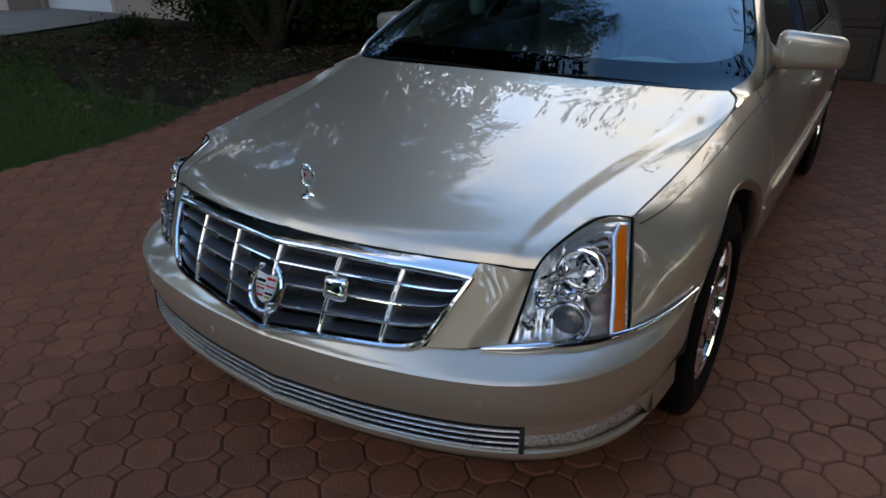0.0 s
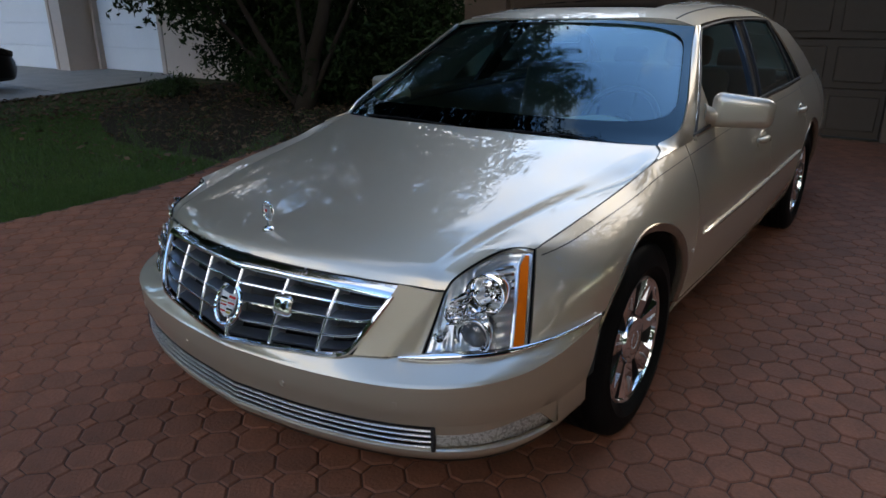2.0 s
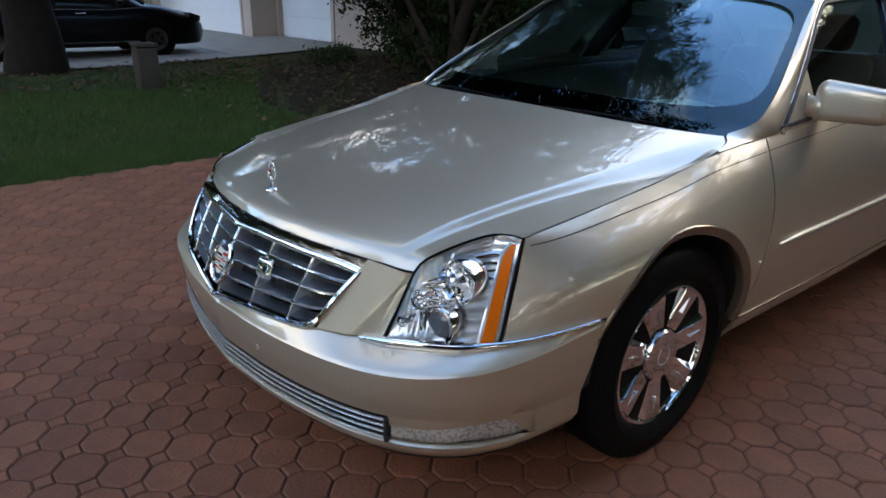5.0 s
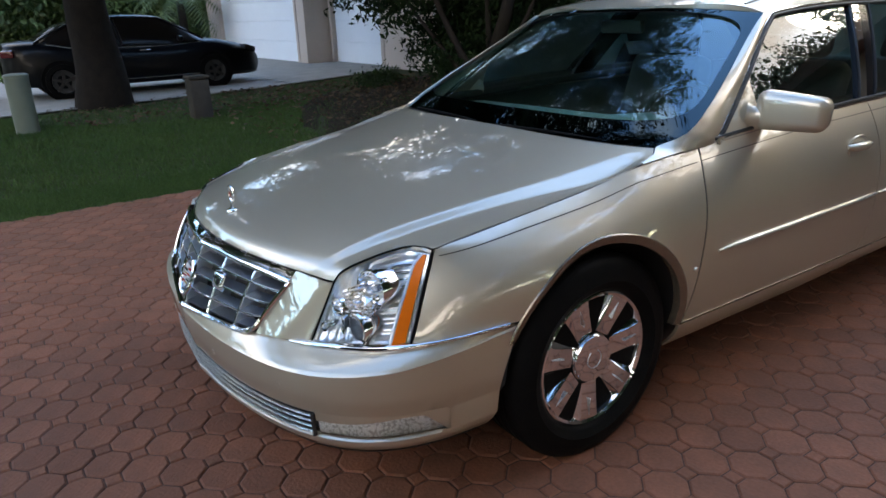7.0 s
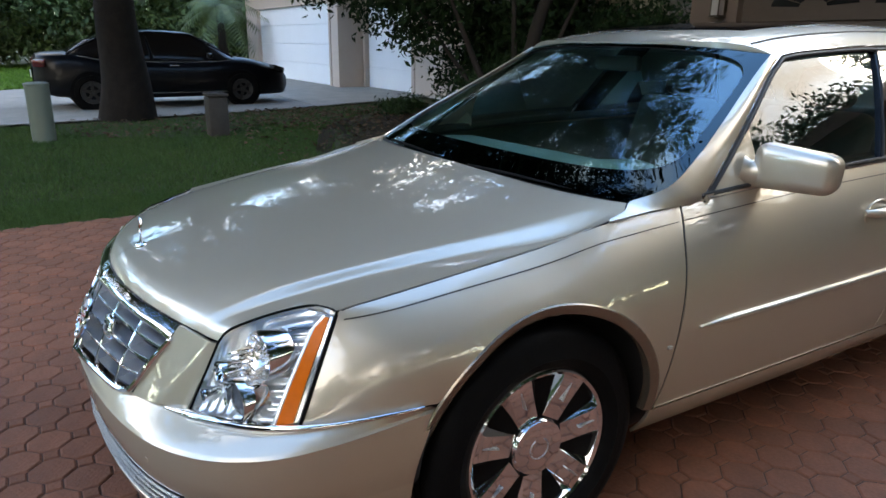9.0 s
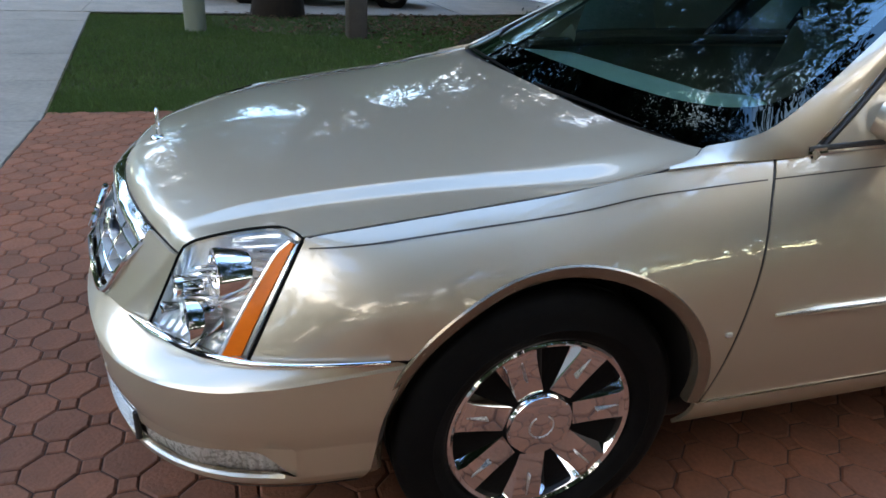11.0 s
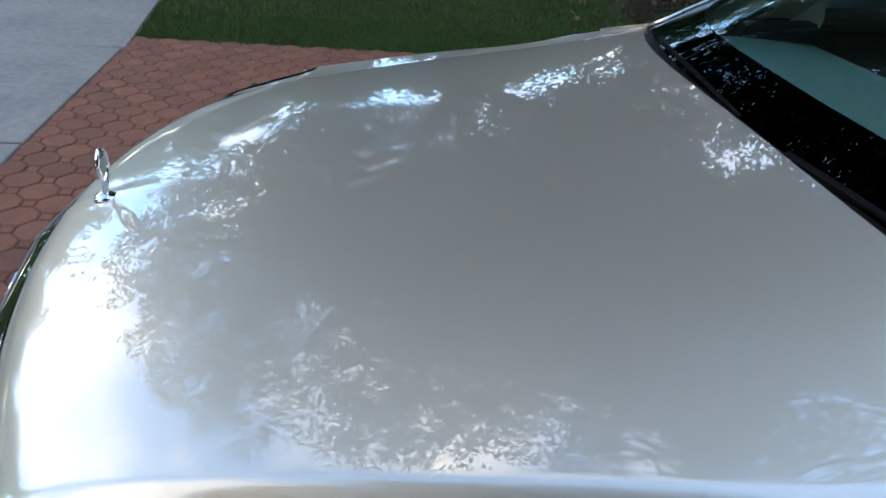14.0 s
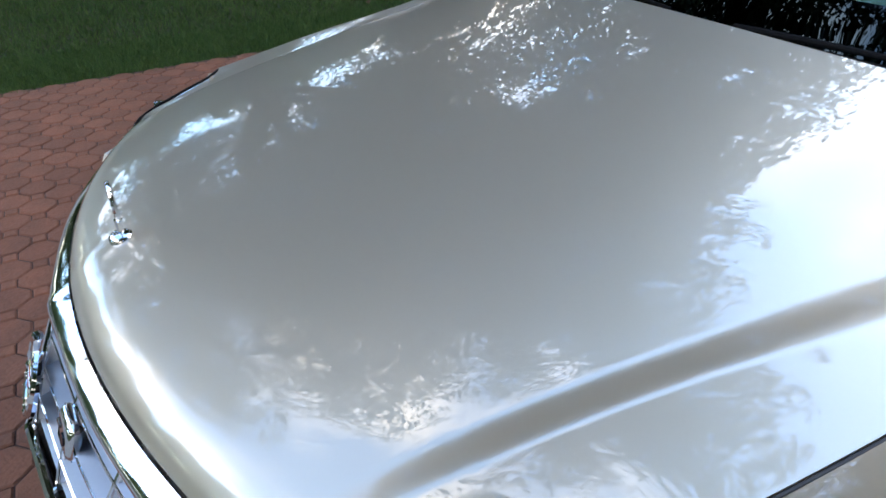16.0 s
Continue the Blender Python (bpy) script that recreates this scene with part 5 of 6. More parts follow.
mulch_x = hermite([2.0, 3.2, 4.6, 6.5], [-6.0, -8.6, -10.2, -11.2])
lawn_in = lambda a, b: b > walk_y(a) + 0.02 and a > np.interp(b, [-2.2, 3.0, 8.2], [-10.6, -11.5, -13.3]) and a < paver_edge(b) + 0.02 + 0.05 * math.sin(9 * b) + 0.03 * math.sin(23 * b) and not (b > 2.1 and a > mulch_x(b) and random.random() < 0.86) and not (b > -0.6 and a < -9.0 + 0.6 * math.sin(1.7 * b) and random.random() < 0.62)
lawn_patch("lawn_grass", -12.2, -3.6, -2.5, 7.0, 95000, 0.025, 0.062, 0.0045, lawn_in, "short green lawn grass thinning to bare soil")
lawn_patch("lawn_edge_grass", -4.6, -3.6, -1.86, 1.4, 20000, 0.025, 0.060, 0.004, lambda a, b: a < paver_edge(b) + 0.03 + 0.04 * math.sin(9 * b) + 0.03 * math.sin(31 * b), "ragged grass edge beside the pavers")
lawn_patch("far_lawn_grass", -38, -18.0, -8.0, 9, 42000, 0.05, 0.12, 0.03, lambda a, b: a < np.interp(b, [-2.6, 2.5, 8.2], [-19.1, -22.3, -26.7]) and (a < -20 or b > walk_y(a) + 0.1), "lush green lawn beyond the driveway, sunlight in its colour", GRASS_F)
lawn_patch("verge_grass", -32, 10, -6.0, -3.46, 20000, 0.03, 0.09, 0.012, lambda a, b: b < walk_y(a) - 1.65, "green verge grass beside the sidewalk")

# mulch bed with leaf litter
mul = sheet(lambda u, v: (lambda y: (mulch_x(y) + (paver_edge(y) - 0.06 - mulch_x(y)) * u, y, -0.028 + 0.05 * math.sin(math.pi * u) * v + 0.012 * math.sin(17 * u + 9 * v)))(2.2 + 6.0 * v), 40, 40)
tagged(part("mulch_bed", mul, MULCH), "dark leaf mulch under the trees", "soil", kind="structure")
lv, lf = [], []
for k in range(2600):
    y = rng.uniform(1.4, 7.2)
    x = rng.uniform(-11.6, paver_edge(y) + 0.15)
    if y < 2.6 and rng.random() < 0.6:
        continue
    s, w = rng.uniform(0.025, 0.055), rng.uniform(0, 6.28)
    z = 0.02 + rng.uniform(0, 0.02)
    c, d = math.cos(w) * s, math.sin(w) * s
    b = len(lv)
    t = rng.uniform(-0.02, 0.02, 4)
    lv += [(x - c, y - d, z + t[0]), (x + d * 0.5, y - c * 0.5, z + t[1]), (x + c, y + d, z + t[2]), (x - d * 0.5, y + c * 0.5, z + t[3])]
    lf.append((b, b + 1, b + 2, b + 3))
for k in range(800):
    x, y = rng.uniform(-11.3, -8.6), rng.uniform(-0.4, 6.2)
    s, w = rng.uniform(0.025, 0.06), rng.uniform(0, 6.28)
    c, d, b = math.cos(w) * s, math.sin(w) * s, len(lv)
    t = rng.uniform(-0.02, 0.02, 4) + 0.015
    lv += [(x - c, y - d, t[0]), (x + d * 0.5, y - c * 0.5, t[1]), (x + c, y + d, t[2]), (x - d * 0.5, y + c * 0.5, t[3])]
    lf.append((b, b + 1, b + 2, b + 3))
tagged(soup("leaf_litter", lv, lf, LITTER), "dry brown fallen leaves on the soil", "leaves", kind="stuff")


# ---- trees and shrubs ----
def leaf_cloud(blobs, count, size, slim=0.42, seed=1, hollow=0.35):
    """Many bent leaves gathered in sprigs inside a set of uneven blobs (centre, radii)."""
    r = np.random.default_rng(seed)
    verts = np.empty((count, 4, 3))
    vol = np.array([b[1][0] * b[1][1] * b[1][2] for b in blobs])
    sprigs = max(1, count // 14)
    which = r.choice(len(blobs), sprigs, p=vol / vol.sum())
    d = r.normal(size=(sprigs, 3))
    d /= np.linalg.norm(d, axis=1)[:, None]
    rad = hollow + (1 - hollow) * r.random(sprigs) ** 0.6
    rad *= 1 + 0.22 * np.sin(5 * d[:, 0] + 3 * d[:, 2] * 2) * np.cos(4 * d[:, 1])
    c = np.array([blobs[w][0] for w in which]) + d * rad[:, None] * np.array([blobs[w][1] for w in which])
    idx = r.integers(0, sprigs, count)
    p = c[idx] + r.normal(0, size * 1.6, (count, 3))
    a = r.normal(size=(count, 3))
    a[:, 2] -= 0.35
    a /= np.linalg.norm(a, axis=1)[:, None]
    b = np.cross(a, r.normal(size=(count, 3)))
    b /= np.linalg.norm(b, axis=1)[:, None]
    n = np.cross(a, b)
    s = size * r.uniform(0.6, 1.3, count)[:, None]
    verts[:, 0] = p - a * s
    verts[:, 1] = p + b * s * slim + n * s * 0.15
    verts[:, 2] = p + a * s
    verts[:, 3] = p - b * s * slim + n * s * 0.15
    return verts.reshape(-1, 3), np.arange(count * 4).reshape(-1, 4).tolist()


def limb(a, b, r0, r1, bend=0.2, n=9, seed=0):
    r = np.random.default_rng(seed)
    a, b = np.array(a, float), np.array(b, float)
    off = r.normal(0, bend, 3)
    pts = [tuple(a + (b - a) * t + off * math.sin(math.pi * t) + r.normal(0, bend * 0.08, 3)) for t in np.linspace(0, 1, n)]
    return tube(pts, list(np.linspace(r0, r1, n)), 10)


def tree(name, label, base, trunk_top, r0, limbs, blobs, count, size, leaf, seed, flare=1.6, slim=0.42, bark=None):
    t = thing(name, label, "tree")
    n = 30
    pts, rs = [], []
    rr = np.random.default_rng(seed)
    for k in range(n):
        s = k / (n - 1)
        pts.append(tuple(np.array(base) * (1 - s) + np.array(trunk_top) * s + np.array([0.03, 0.03, 0]) * np.sin([2.1 * k * 0.3, 1.3 * k * 0.3, 0])))
        rs.append(r0 * (1 + (flare - 1) * math.exp(-s * trunk_top[2] * 1.5)) * (1 - 0.35 * s))
    pts[0] = (base[0], base[1], -0.08)
    trunk = part("trunk", tube(pts, rs, 18), bark or BARK, t, "rough grey bark")
    for k, (a, b, w) in enumerate(limbs):
        part("limb", limb(a, b, w, w * 0.3, 0.25 if w > 0.075 else 0.1, seed=seed * 10 + k), bark or BARK, t)
    v, f = leaf_cloud(blobs, count, size, slim, seed)
    crown = soup("crown", v, f, leaf)
    crown.parent = t
    tagged(crown, kind="stuff")
    return t


OAK_HEART = [((-8.6, 2.2, 5.8), (2.6, 2.4, 1.5)), ((-12.3, 3.2, 6.8), (2.6, 2.4, 1.8)), ((-9.2, -1.8, 6.2), (2.4, 2.2, 1.5)), ((-11.3, 0.6, 7.8), (3.4, 3.2, 1.8)),
    ((-14.0, -0.6, 6.2), (2.4, 2.4, 1.6)), ((-7.0, 0.6, 7.0), (2.2, 2.4, 1.5)), ((-7.6, 3.0, 7.4), (2.4, 2.2, 1.6)), ((-9.0, 0.8, 8.6), (3.0, 3.0, 1.4)),
    ((-5.7, 1.3, 8.3), (2.3, 2.4, 1.4)), ((-6.9, -1.0, 7.3), (2.0, 1.7, 1.3)), ((-4.6, 0.6, 8.9), (2.1, 1.9, 1.3)), ((-3.7, 1.6, 9.1), (1.9, 1.7, 1.2)),
    ((-8.9, -2.3, 7.1), (2.0, 1.5, 1.6))]
OAK_REACH = [((-7.1, -0.9, 8.3), (2.0, 1.5, 1.3)), ((-5.6, -0.4, 8.7), (1.8, 1.5, 1.3)), ((-7.5, -2.1, 8.6), (2.0, 1.7, 1.4)), ((-7.4, -3.4, 8.3), (2.0, 1.5, 1.4)),
    ((-9.6, -3.8, 7.2), (1.9, 1.3, 1.4)), ((-5.5, -2.6, 9.2), (1.8, 1.4, 1.3)), ((-9.6, 2.6, 4.5), (1.7, 1.5, 0.9)), ((-12.2, 4.6, 4.4), (1.8, 1.6, 1.0)),
    ((-10.4, 0.6, 4.6), (1.5, 1.5, 0.8)), ((-5.3, -1.4, 9.2), (1.9, 1.6, 1.3)), ((-9.5, -2.9, 6.8), (1.8, 1.3, 1.4)), ((-11.5, -3.0, 5.4), (1.9, 1.2, 1.3)),
    ((-10.4, -2.7, 6.0), (1.6, 1.0, 1.1))]
OAK_FRINGE = [((-12.6, -3.5, 6.5), (1.8, 1.2, 1.3)), ((-7.7, -4.7, 6.3), (1.9, 1.7, 1.5)), ((-6.3, -5.2, 7.1), (1.8, 1.5, 1.5)), ((-5.8, -4.9, 8.5), (1.8, 1.5, 1.3)),
    ((-4.3, -2.3, 9.2), (1.6, 1.5, 1.2)), ((-8.1, -5.9, 5.4), (1.7, 1.4, 1.2)), ((-9.0, -4.3, 5.4), (1.8, 1.5, 1.2)), ((-10.5, 3.6, 5.3), (2.4, 2.0, 1.2)),
    ((-12.6, -1.8, 5.0), (2.0, 1.6, 1.1)), ((-9.2, -4.0, 4.1), (1.8, 1.6, 0.7)), ((-10.5, -2.2, 4.0), (1.6, 1.4, 0.7))]
tree("oak_tree", "large oak with a thick grey trunk on the lawn", (-11.25, 0.55, 0), (-11.2, 0.58, 4.2), 0.37,
     [((-11.2, 0.7, 3.4), (-8.2, 2.4, 6.0), 0.16), ((-11.2, 0.7, 3.8), (-12.5, 3.2, 6.8), 0.15), ((-11.2, 0.7, 3.6), (-9.0, -1.8, 6.4), 0.15), ((-11.2, 0.7, 4.0), (-11.5, 0.5, 8.2), 0.16), ((-11.2, 0.7, 3.3), (-14.0, -0.5, 6.2), 0.14)],
     OAK_HEART + OAK_REACH + OAK_FRINGE,
     202000, 0.070, LEAF, 3, flare=1.35)
GARDEN_LOW = [((-9.4, 5.6, 3.1), (2.1, 1.7, 1.35)), ((-7.4, 6.4, 3.4), (2.2, 1.9, 1.4)), ((-8.4, 6.6, 5.2), (2.6, 2.4, 1.9)), ((-10.3, 6.2, 2.7), (1.2, 1.0, 0.9)),
    ((-9.0, 7.4, 2.2), (2.4, 1.2, 1.6)), ((-6.4, 7.3, 4.6), (2.2, 1.8, 1.8)), ((-5.6, 6.6, 6.2), (2.0, 1.8, 1.4)), ((-10.3, 4.7, 2.7), (1.2, 1.0, 0.8)),
    ((-9.2, 5.0, 2.2), (1.2, 0.9, 0.9)), ((-8.6, 5.1, 1.5), (0.8, 0.6, 0.5)), ((-9.6, 5.0, 1.7), (0.9, 0.7, 0.5)), ((-6.9, 6.6, 1.6), (1.3, 0.6, 0.9)),
    ((-5.6, 7.0, 1.2), (0.9, 0.5, 0.9))]
GARDEN_HIGH = [((-11.4, 5.2, 3.4), (1.5, 1.3, 1.0)), ((-11.9, 4.6, 2.9), (1.3, 1.0, 0.9)), ((-10.9, 4.2, 2.5), (0.9, 0.8, 0.6)), ((-8.0, 6.0, 2.3), (2.0, 1.0, 1.2)),
    ((-6.4, 4.6, 7.2), (2.8, 2.4, 2.0)), ((-5.2, 2.7, 8.3), (2.3, 1.9, 1.5)), ((-5.9, 5.8, 7.4), (2.0, 1.6, 1.4)), ((-7.4, 5.6, 9.2), (2.6, 2.4, 1.6)),
    ((-3.3, 3.4, 8.8), (1.2, 1.3, 1.1)), ((-4.2, 4.3, 8.2), (1.4, 1.3, 1.2)), ((-2.9, 2.4, 9.2), (1.2, 1.0, 1.0)), ((-2.2, 3.2, 9.3), (1.0, 1.0, 0.8))]
tree("garden_tree", "dark broad-leaved tree with several pale leaning stems", (-6.55, 5.4, 0), (-5.5, 5.5, 2.9), 0.105,
     [((-6.6, 5.4, 0.05), (-8.2, 5.2, 2.4), 0.07), ((-6.5, 5.45, 0.1), (-6.9, 5.6, 2.9), 0.06), ((-6.62, 5.35, 0.05), (-9.2, 5.0, 2.3), 0.05), ((-6.4, 5.4, 0.1), (-5.0, 5.8, 2.7), 0.05), ((-5.5, 5.5, 2.8), (-8.6, 6.5, 5.2), 0.09), ((-5.5, 5.5, 2.7), (-5.4, 4.2, 7.2), 0.09), ((-5.5, 5.5, 2.8), (-7.2, 5.6, 8.6), 0.09), ((-8.1, 5.2, 2.3), (-10.8, 4.9, 3.0), 0.05)],
     GARDEN_LOW + GARDEN_HIGH,
     108000, 0.075, LEAF_D, 7, bark=BARK_L)

# Out-of-view tree, added so that its crown darkens the fender's reflections.
tree("shade_tree", "tall broad tree, out of view, added to darken what the fender reflects", (8.1, 0.6, 0), (7.8, 0.4, 5.2), 0.24,
     [((7.8, 0.4, 4.2), (4.2, -1.0, 7.6), 0.11), ((7.8, 0.4, 4.8), (4.6, 2.4, 8.2), 0.11), ((7.8, 0.4, 5.0), (7.6, 0.2, 9.6), 0.12), ((7.8, 0.4, 4.4), (6.6, -3.0, 7.8), 0.10)],
     [((5.6, -0.4, 8.2), (2.3, 2.4, 1.2)), ((4.0, -1.4, 8.4), (1.7, 1.7, 1.0)), ((4.4, 1.6, 8.6), (1.8, 1.7, 1.0)), ((3.3, 0.2, 9.0), (1.2, 1.6, 0.8)), ((6.4, -3.0, 8.0), (1.9, 1.8, 1.2)), ((6.6, 2.6, 8.4), (2.0, 1.8, 1.2)), ((7.8, 0.2, 9.4), (2.6, 2.6, 1.4)), ((4.6, -3.2, 8.6), (1.5, 1.4, 0.9)), ((3.4, 3.6, 8.6), (1.6, 1.5, 0.9)), ((3.9, 6.2, 8.4), (1.7, 1.6, 1.0)), ((5.6, 4.6, 8.6), (1.8, 1.6, 1.1))],
     70000, 0.075, LEAF, 12)


def shrub(label, blobs, count, size, seed, leaf=LEAF_D, stems=((0, 0),)):
    t = thing("shrub", label, "shrub", "shrubs by the house")
    c = blobs[0][0]
    for k, (dx, dy) in enumerate(stems):
        part("stem", limb((c[0] + dx * 0.3, c[1] + dy * 0.3, -0.05), (c[0] + dx, c[1] + dy, c[2] + blobs[0][1][2] * 0.6), 0.035, 0.012, 0.08, seed=seed + k), BARK, t)
    v, f = leaf_cloud(blobs, count, size, 0.4, seed, 0.2)
    fo = soup("foliage", v, f, leaf)
    fo.parent = t
    tagged(fo, kind="stuff")
    return t


shrub("dense dark shrub beneath the garden tree", [((-9.6, 7.0, 0.75), (1.5, 0.9, 0.85)), ((-8.0, 7.2, 0.9), (1.6, 1.0, 1.0))], 9000, 0.06, 21, stems=((0, 0), (0.5, 0.2), (-0.6, 0.1)))
shrub("dense dark shrub beside the driveway", [((-6.6, 6.2, 0.7), (1.2, 1.0, 0.8)), ((-5.7, 6.9, 0.9), (1.0, 0.8, 1.0)), ((-7.5, 5.6, 0.5), (0.9, 0.7, 0.55))], 9000, 0.06, 22, stems=((0, 0), (0.4, 0.3), (-0.4, 0.2)))
shrub("clipped green hedge against the garage wall", [((-5.0, 7.0, 0.85), (0.95, 0.55, 0.95)), ((-5.9, 7.6, 1.1), (1.3, 0.6, 1.0))], 9000, 0.05, 23, LEAF, stems=((0, 0), (0.5, 0)))
shrub("low ground-cover shrub on the mulch", [((-10.5, 5.8, 0.10), (0.5, 0.4, 0.16)), ((-9.9, 5.2, 0.10), (0.5, 0.4, 0.15))], 1400, 0.045, 24, LEAF)


def palm(base, height, seed, label):
    t = thing("palm_tree", label, "palm", "palms by the next house")
    r = np.random.default_rng(seed)
    n = 12
    part("trunk", tube([(base[0] + 0.15 * math.sin(k * 0.3), base[1], -0.05 + (height + 0.05) * k / (n - 1)) for k in range(n)], [0.16 - 0.004 * k + 0.012 * (k % 2) for k in range(n)], 12), BARK, t)
    top = np.array([base[0] + 0.15 * math.sin(n * 0.3), base[1], height])
    for k in range(22):
        w = k * 2.4
        el = radians(r.uniform(-35, 60))
        ln = r.uniform(1.5, 2.1)
        rows = []
        for s in np.linspace(0, 1, 12):
            hz, up = ln * s * math.cos(el), ln * s * math.sin(el) - 1.1 * s * s
            rows.append(top + np.array([math.cos(w) * hz, math.sin(w) * hz, up]))
        v, f = [], []
        sd = np.array([-math.sin(w), math.cos(w), 0])
        for i in range(1, 12):
            for sg in (1, -1):
                for q in (0.0, 0.5):
                    p = rows[i - 1] * (1 - q) + rows[i] * q
                    g = rows[i] - rows[i - 1]
                    L = 0.42 * math.sin(math.pi * min(1, (i + q) / 12.5)) + 0.10
                    b = len(v)
                    v += [tuple(p), tuple(p + g * 0.22), tuple(p + sd * sg * L + g * 0.7 - np.array([0, 0, 0.45 * L]))]
                    f.append((b, b + 1, b + 2))
        o = soup("frond", v, f, PALM)
        o.parent = t
    return t


palm((-24.6, 5.6, 0), 2.5, 1, "small palm with drooping fronds beside the white garage")
palm((-27.5, 6.4, 0), 3.1, 2, "palm with drooping fronds beside the next house")

# far woods round the place: uncountable, one mass each
def far_woods(name, x0, x1, y0, y1, n, hmin, hmax, count, seed, leaf, label, size=0.32):
    r = np.random.default_rng(seed)
    blobs = []
    for k in range(n):
        s = (k + r.uniform(0.2, 0.8)) / n
        h = r.uniform(hmin, hmax)
        cx, cy = x0 + (x1 - x0) * s, y0 + (y1 - y0) * s
        for q in range(3):
            blobs.append(((cx + r.normal(0, 1.0), cy + r.normal(0, 1.0), h * r.uniform(0.35, 0.8)), (r.uniform(1.6, 3.0), r.uniform(1.6, 3.0), h * r.uniform(0.2, 0.4))))
    v, f = leaf_cloud(blobs, count, size, 0.5, seed, 0.1)
    return tagged(soup(name, v, f, leaf), label, "trees", kind="stuff")


far_woods("far_woods", -46, -46, -34, 40, 24, 6, 10, 60000, 31, LEAF, "far green trees beyond the lawns", 0.2)
far_woods("far_woods", -46, 40, 42, 42, 20, 11, 17, 20000, 32, LEAF, "far green trees behind the houses")
far_woods("far_woods", -44, 46, -30, -30, 20, 12, 18, 60000, 33, LEAF, "far green trees across the street")
# Unseen bushes, added to take the horizon sky out of the grille-cheek reflections.
far_woods("far_hedge", -44, 36, -25, -25, 26, 3.4, 5.4, 40000, 44, LEAF, "dense green bushes, unseen, added to close the horizon across the street", 0.22)
far_woods("far_woods", 15.5, 15.5, -26, 22, 13, 8.0, 14.0, 22000, 34, LEAF, "green trees of the next garden", 0.17)
far_woods("far_woods", -34, -31, -18, 4, 8, 8.5, 12.5, 42000, 36, LEAF, "tall green trees beyond the far lawn", 0.17)
far_woods("far_woods", -36, -30, 3, 22, 8, 9.0, 13.0, 40000, 37, LEAF, "tall green trees beside the next house", 0.17)
far_woods("far_woods", 1.5, 17, 16, 15, 12, 7.8, 9.6, 80000, 38, LEAF, "tall green trees behind the garage", 0.11)
far_woods("far_woods", -11, 1, 16.5, 16, 9, 8.5, 11.5, 44000, 42, LEAF, "tall green trees behind the two houses", 0.12)
far_woods("far_woods", -39, -34, -13, 15, 12, 3.4, 5.4, 20000, 43, LEAF_L, "light green trees and bushes beyond the far lawn", 0.17)
# Unseen grove, added to keep skylight off the car's left flank.
far_woods("side_grove", 10.5, 10.0, -9, 11, 11, 10.0, 15.5, 62000, 39, LEAF, "dense dark green trees, unseen, added to block skylight beside the driveway", 0.14)
far_woods("far_woods", -38, -33, -2, 25, 13, 8.0, 12.0, 26000, 40, LEAF, "tall green trees far behind the next house", 0.22)
# Unseen hedge, added to cover the bright horizon gap below the grove.
far_woods("side_hedge", 9.0, 9.0, -9, 15, 15, 2.2, 3.4, 14000, 41, LEAF, "dense green hedge, unseen, added to block the horizon glow", 0.12)
far_woods("far_hedge", -36, -35, -13, 10, 30, 2.3, 2.7, 24000, 45, LEAF_L, "clipped green hedge along the far lawn", 0.15)
far_woods("far_hedge", -42, -30, 10, 16, 7, 1.4, 2.0, 4000, 35, LEAF, "clipped green hedge beyond the far lawn", 0.15)

# ---- garden posts ----
post = thing("utility_post", "round pale green plastic utility post in the lawn", "post")
part("tube", lathe([(0.0, 0.74), (0.13, 0.74), (0.15, 0.725), (0.152, 0.70), (0.150, 0.0), (0.15, -0.08)], 32, "z", (-8.9, -0.83, 0)), PALEGREEN, post)
part("cap", lathe([(0.0, 0.775), (0.12, 0.772), (0.158, 0.755), (0.160, 0.725), (0.152, 0.722)], 32, "z", (-8.9, -0.83, 0)), PALEGREEN, post)
bm = box(-8.53, -8.24, 1.28, 1.56, -0.06, 0.55, 0.025, 2)
for v in bm.verts:
    v.co.x += 0.012 * math.sin(7 * v.co.z + v.co.y * 5)
stone_post = tagged(part("stone_post", bm, STONE), "weathered square concrete post in the lawn", "post")
stone_cap = part("cap", box(-8.545, -8.225, 1.265, 1.575, 0.552, 0.60, 0.02, 2), STONE, stone_post)
pipe = thing("vent_pipe", "short white plastic vent pipe on the far lawn", "pipe", "pipes on the far lawn")
part("pipe_body", lathe([(0.0, 0.7), (0.09, 0.7), (0.10, 0.66), (0.085, 0.62), (0.085, -0.05)], 20, "z"), WHITEP, pipe)
pipe.matrix_basis = Matrix.Translation((-34.0, 0.8, 0))
copy_thing(pipe, Matrix.Translation((-34.6, 1.7, 0)))


# ---- own garage behind the car ----
GY = 6.95
house = tagged(part("house_wall", join(box(-4.55, -3.82, GY, GY + 0.3, -0.1, 3.3), box(1.08, 7.5, GY, GY + 0.3, -0.1, 3.3), box(-3.82, 1.08, GY, GY + 0.3, 2.18, 3.3), box(-4.55, -4.25, GY + 0.3, 15, -0.1, 3.3), box(7.2, 7.5, GY + 0.3, 15, -0.1, 3.3)), STUCCO, smooth=False), "brown stucco garage wall behind the car, shade in its colour", "wall", kind="structure")
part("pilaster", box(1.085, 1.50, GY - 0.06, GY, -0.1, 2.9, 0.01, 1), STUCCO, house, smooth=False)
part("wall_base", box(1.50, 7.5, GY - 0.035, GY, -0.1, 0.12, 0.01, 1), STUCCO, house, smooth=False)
gdoor = tagged(part("garage_door", box(-3.82, 1.08, GY + 0.12, GY + 0.16, 0.0, 2.2), TANDOOR, smooth=False), "tan sectional garage door with sunburst windows, shade in its colour", "garage door", kind="structure")
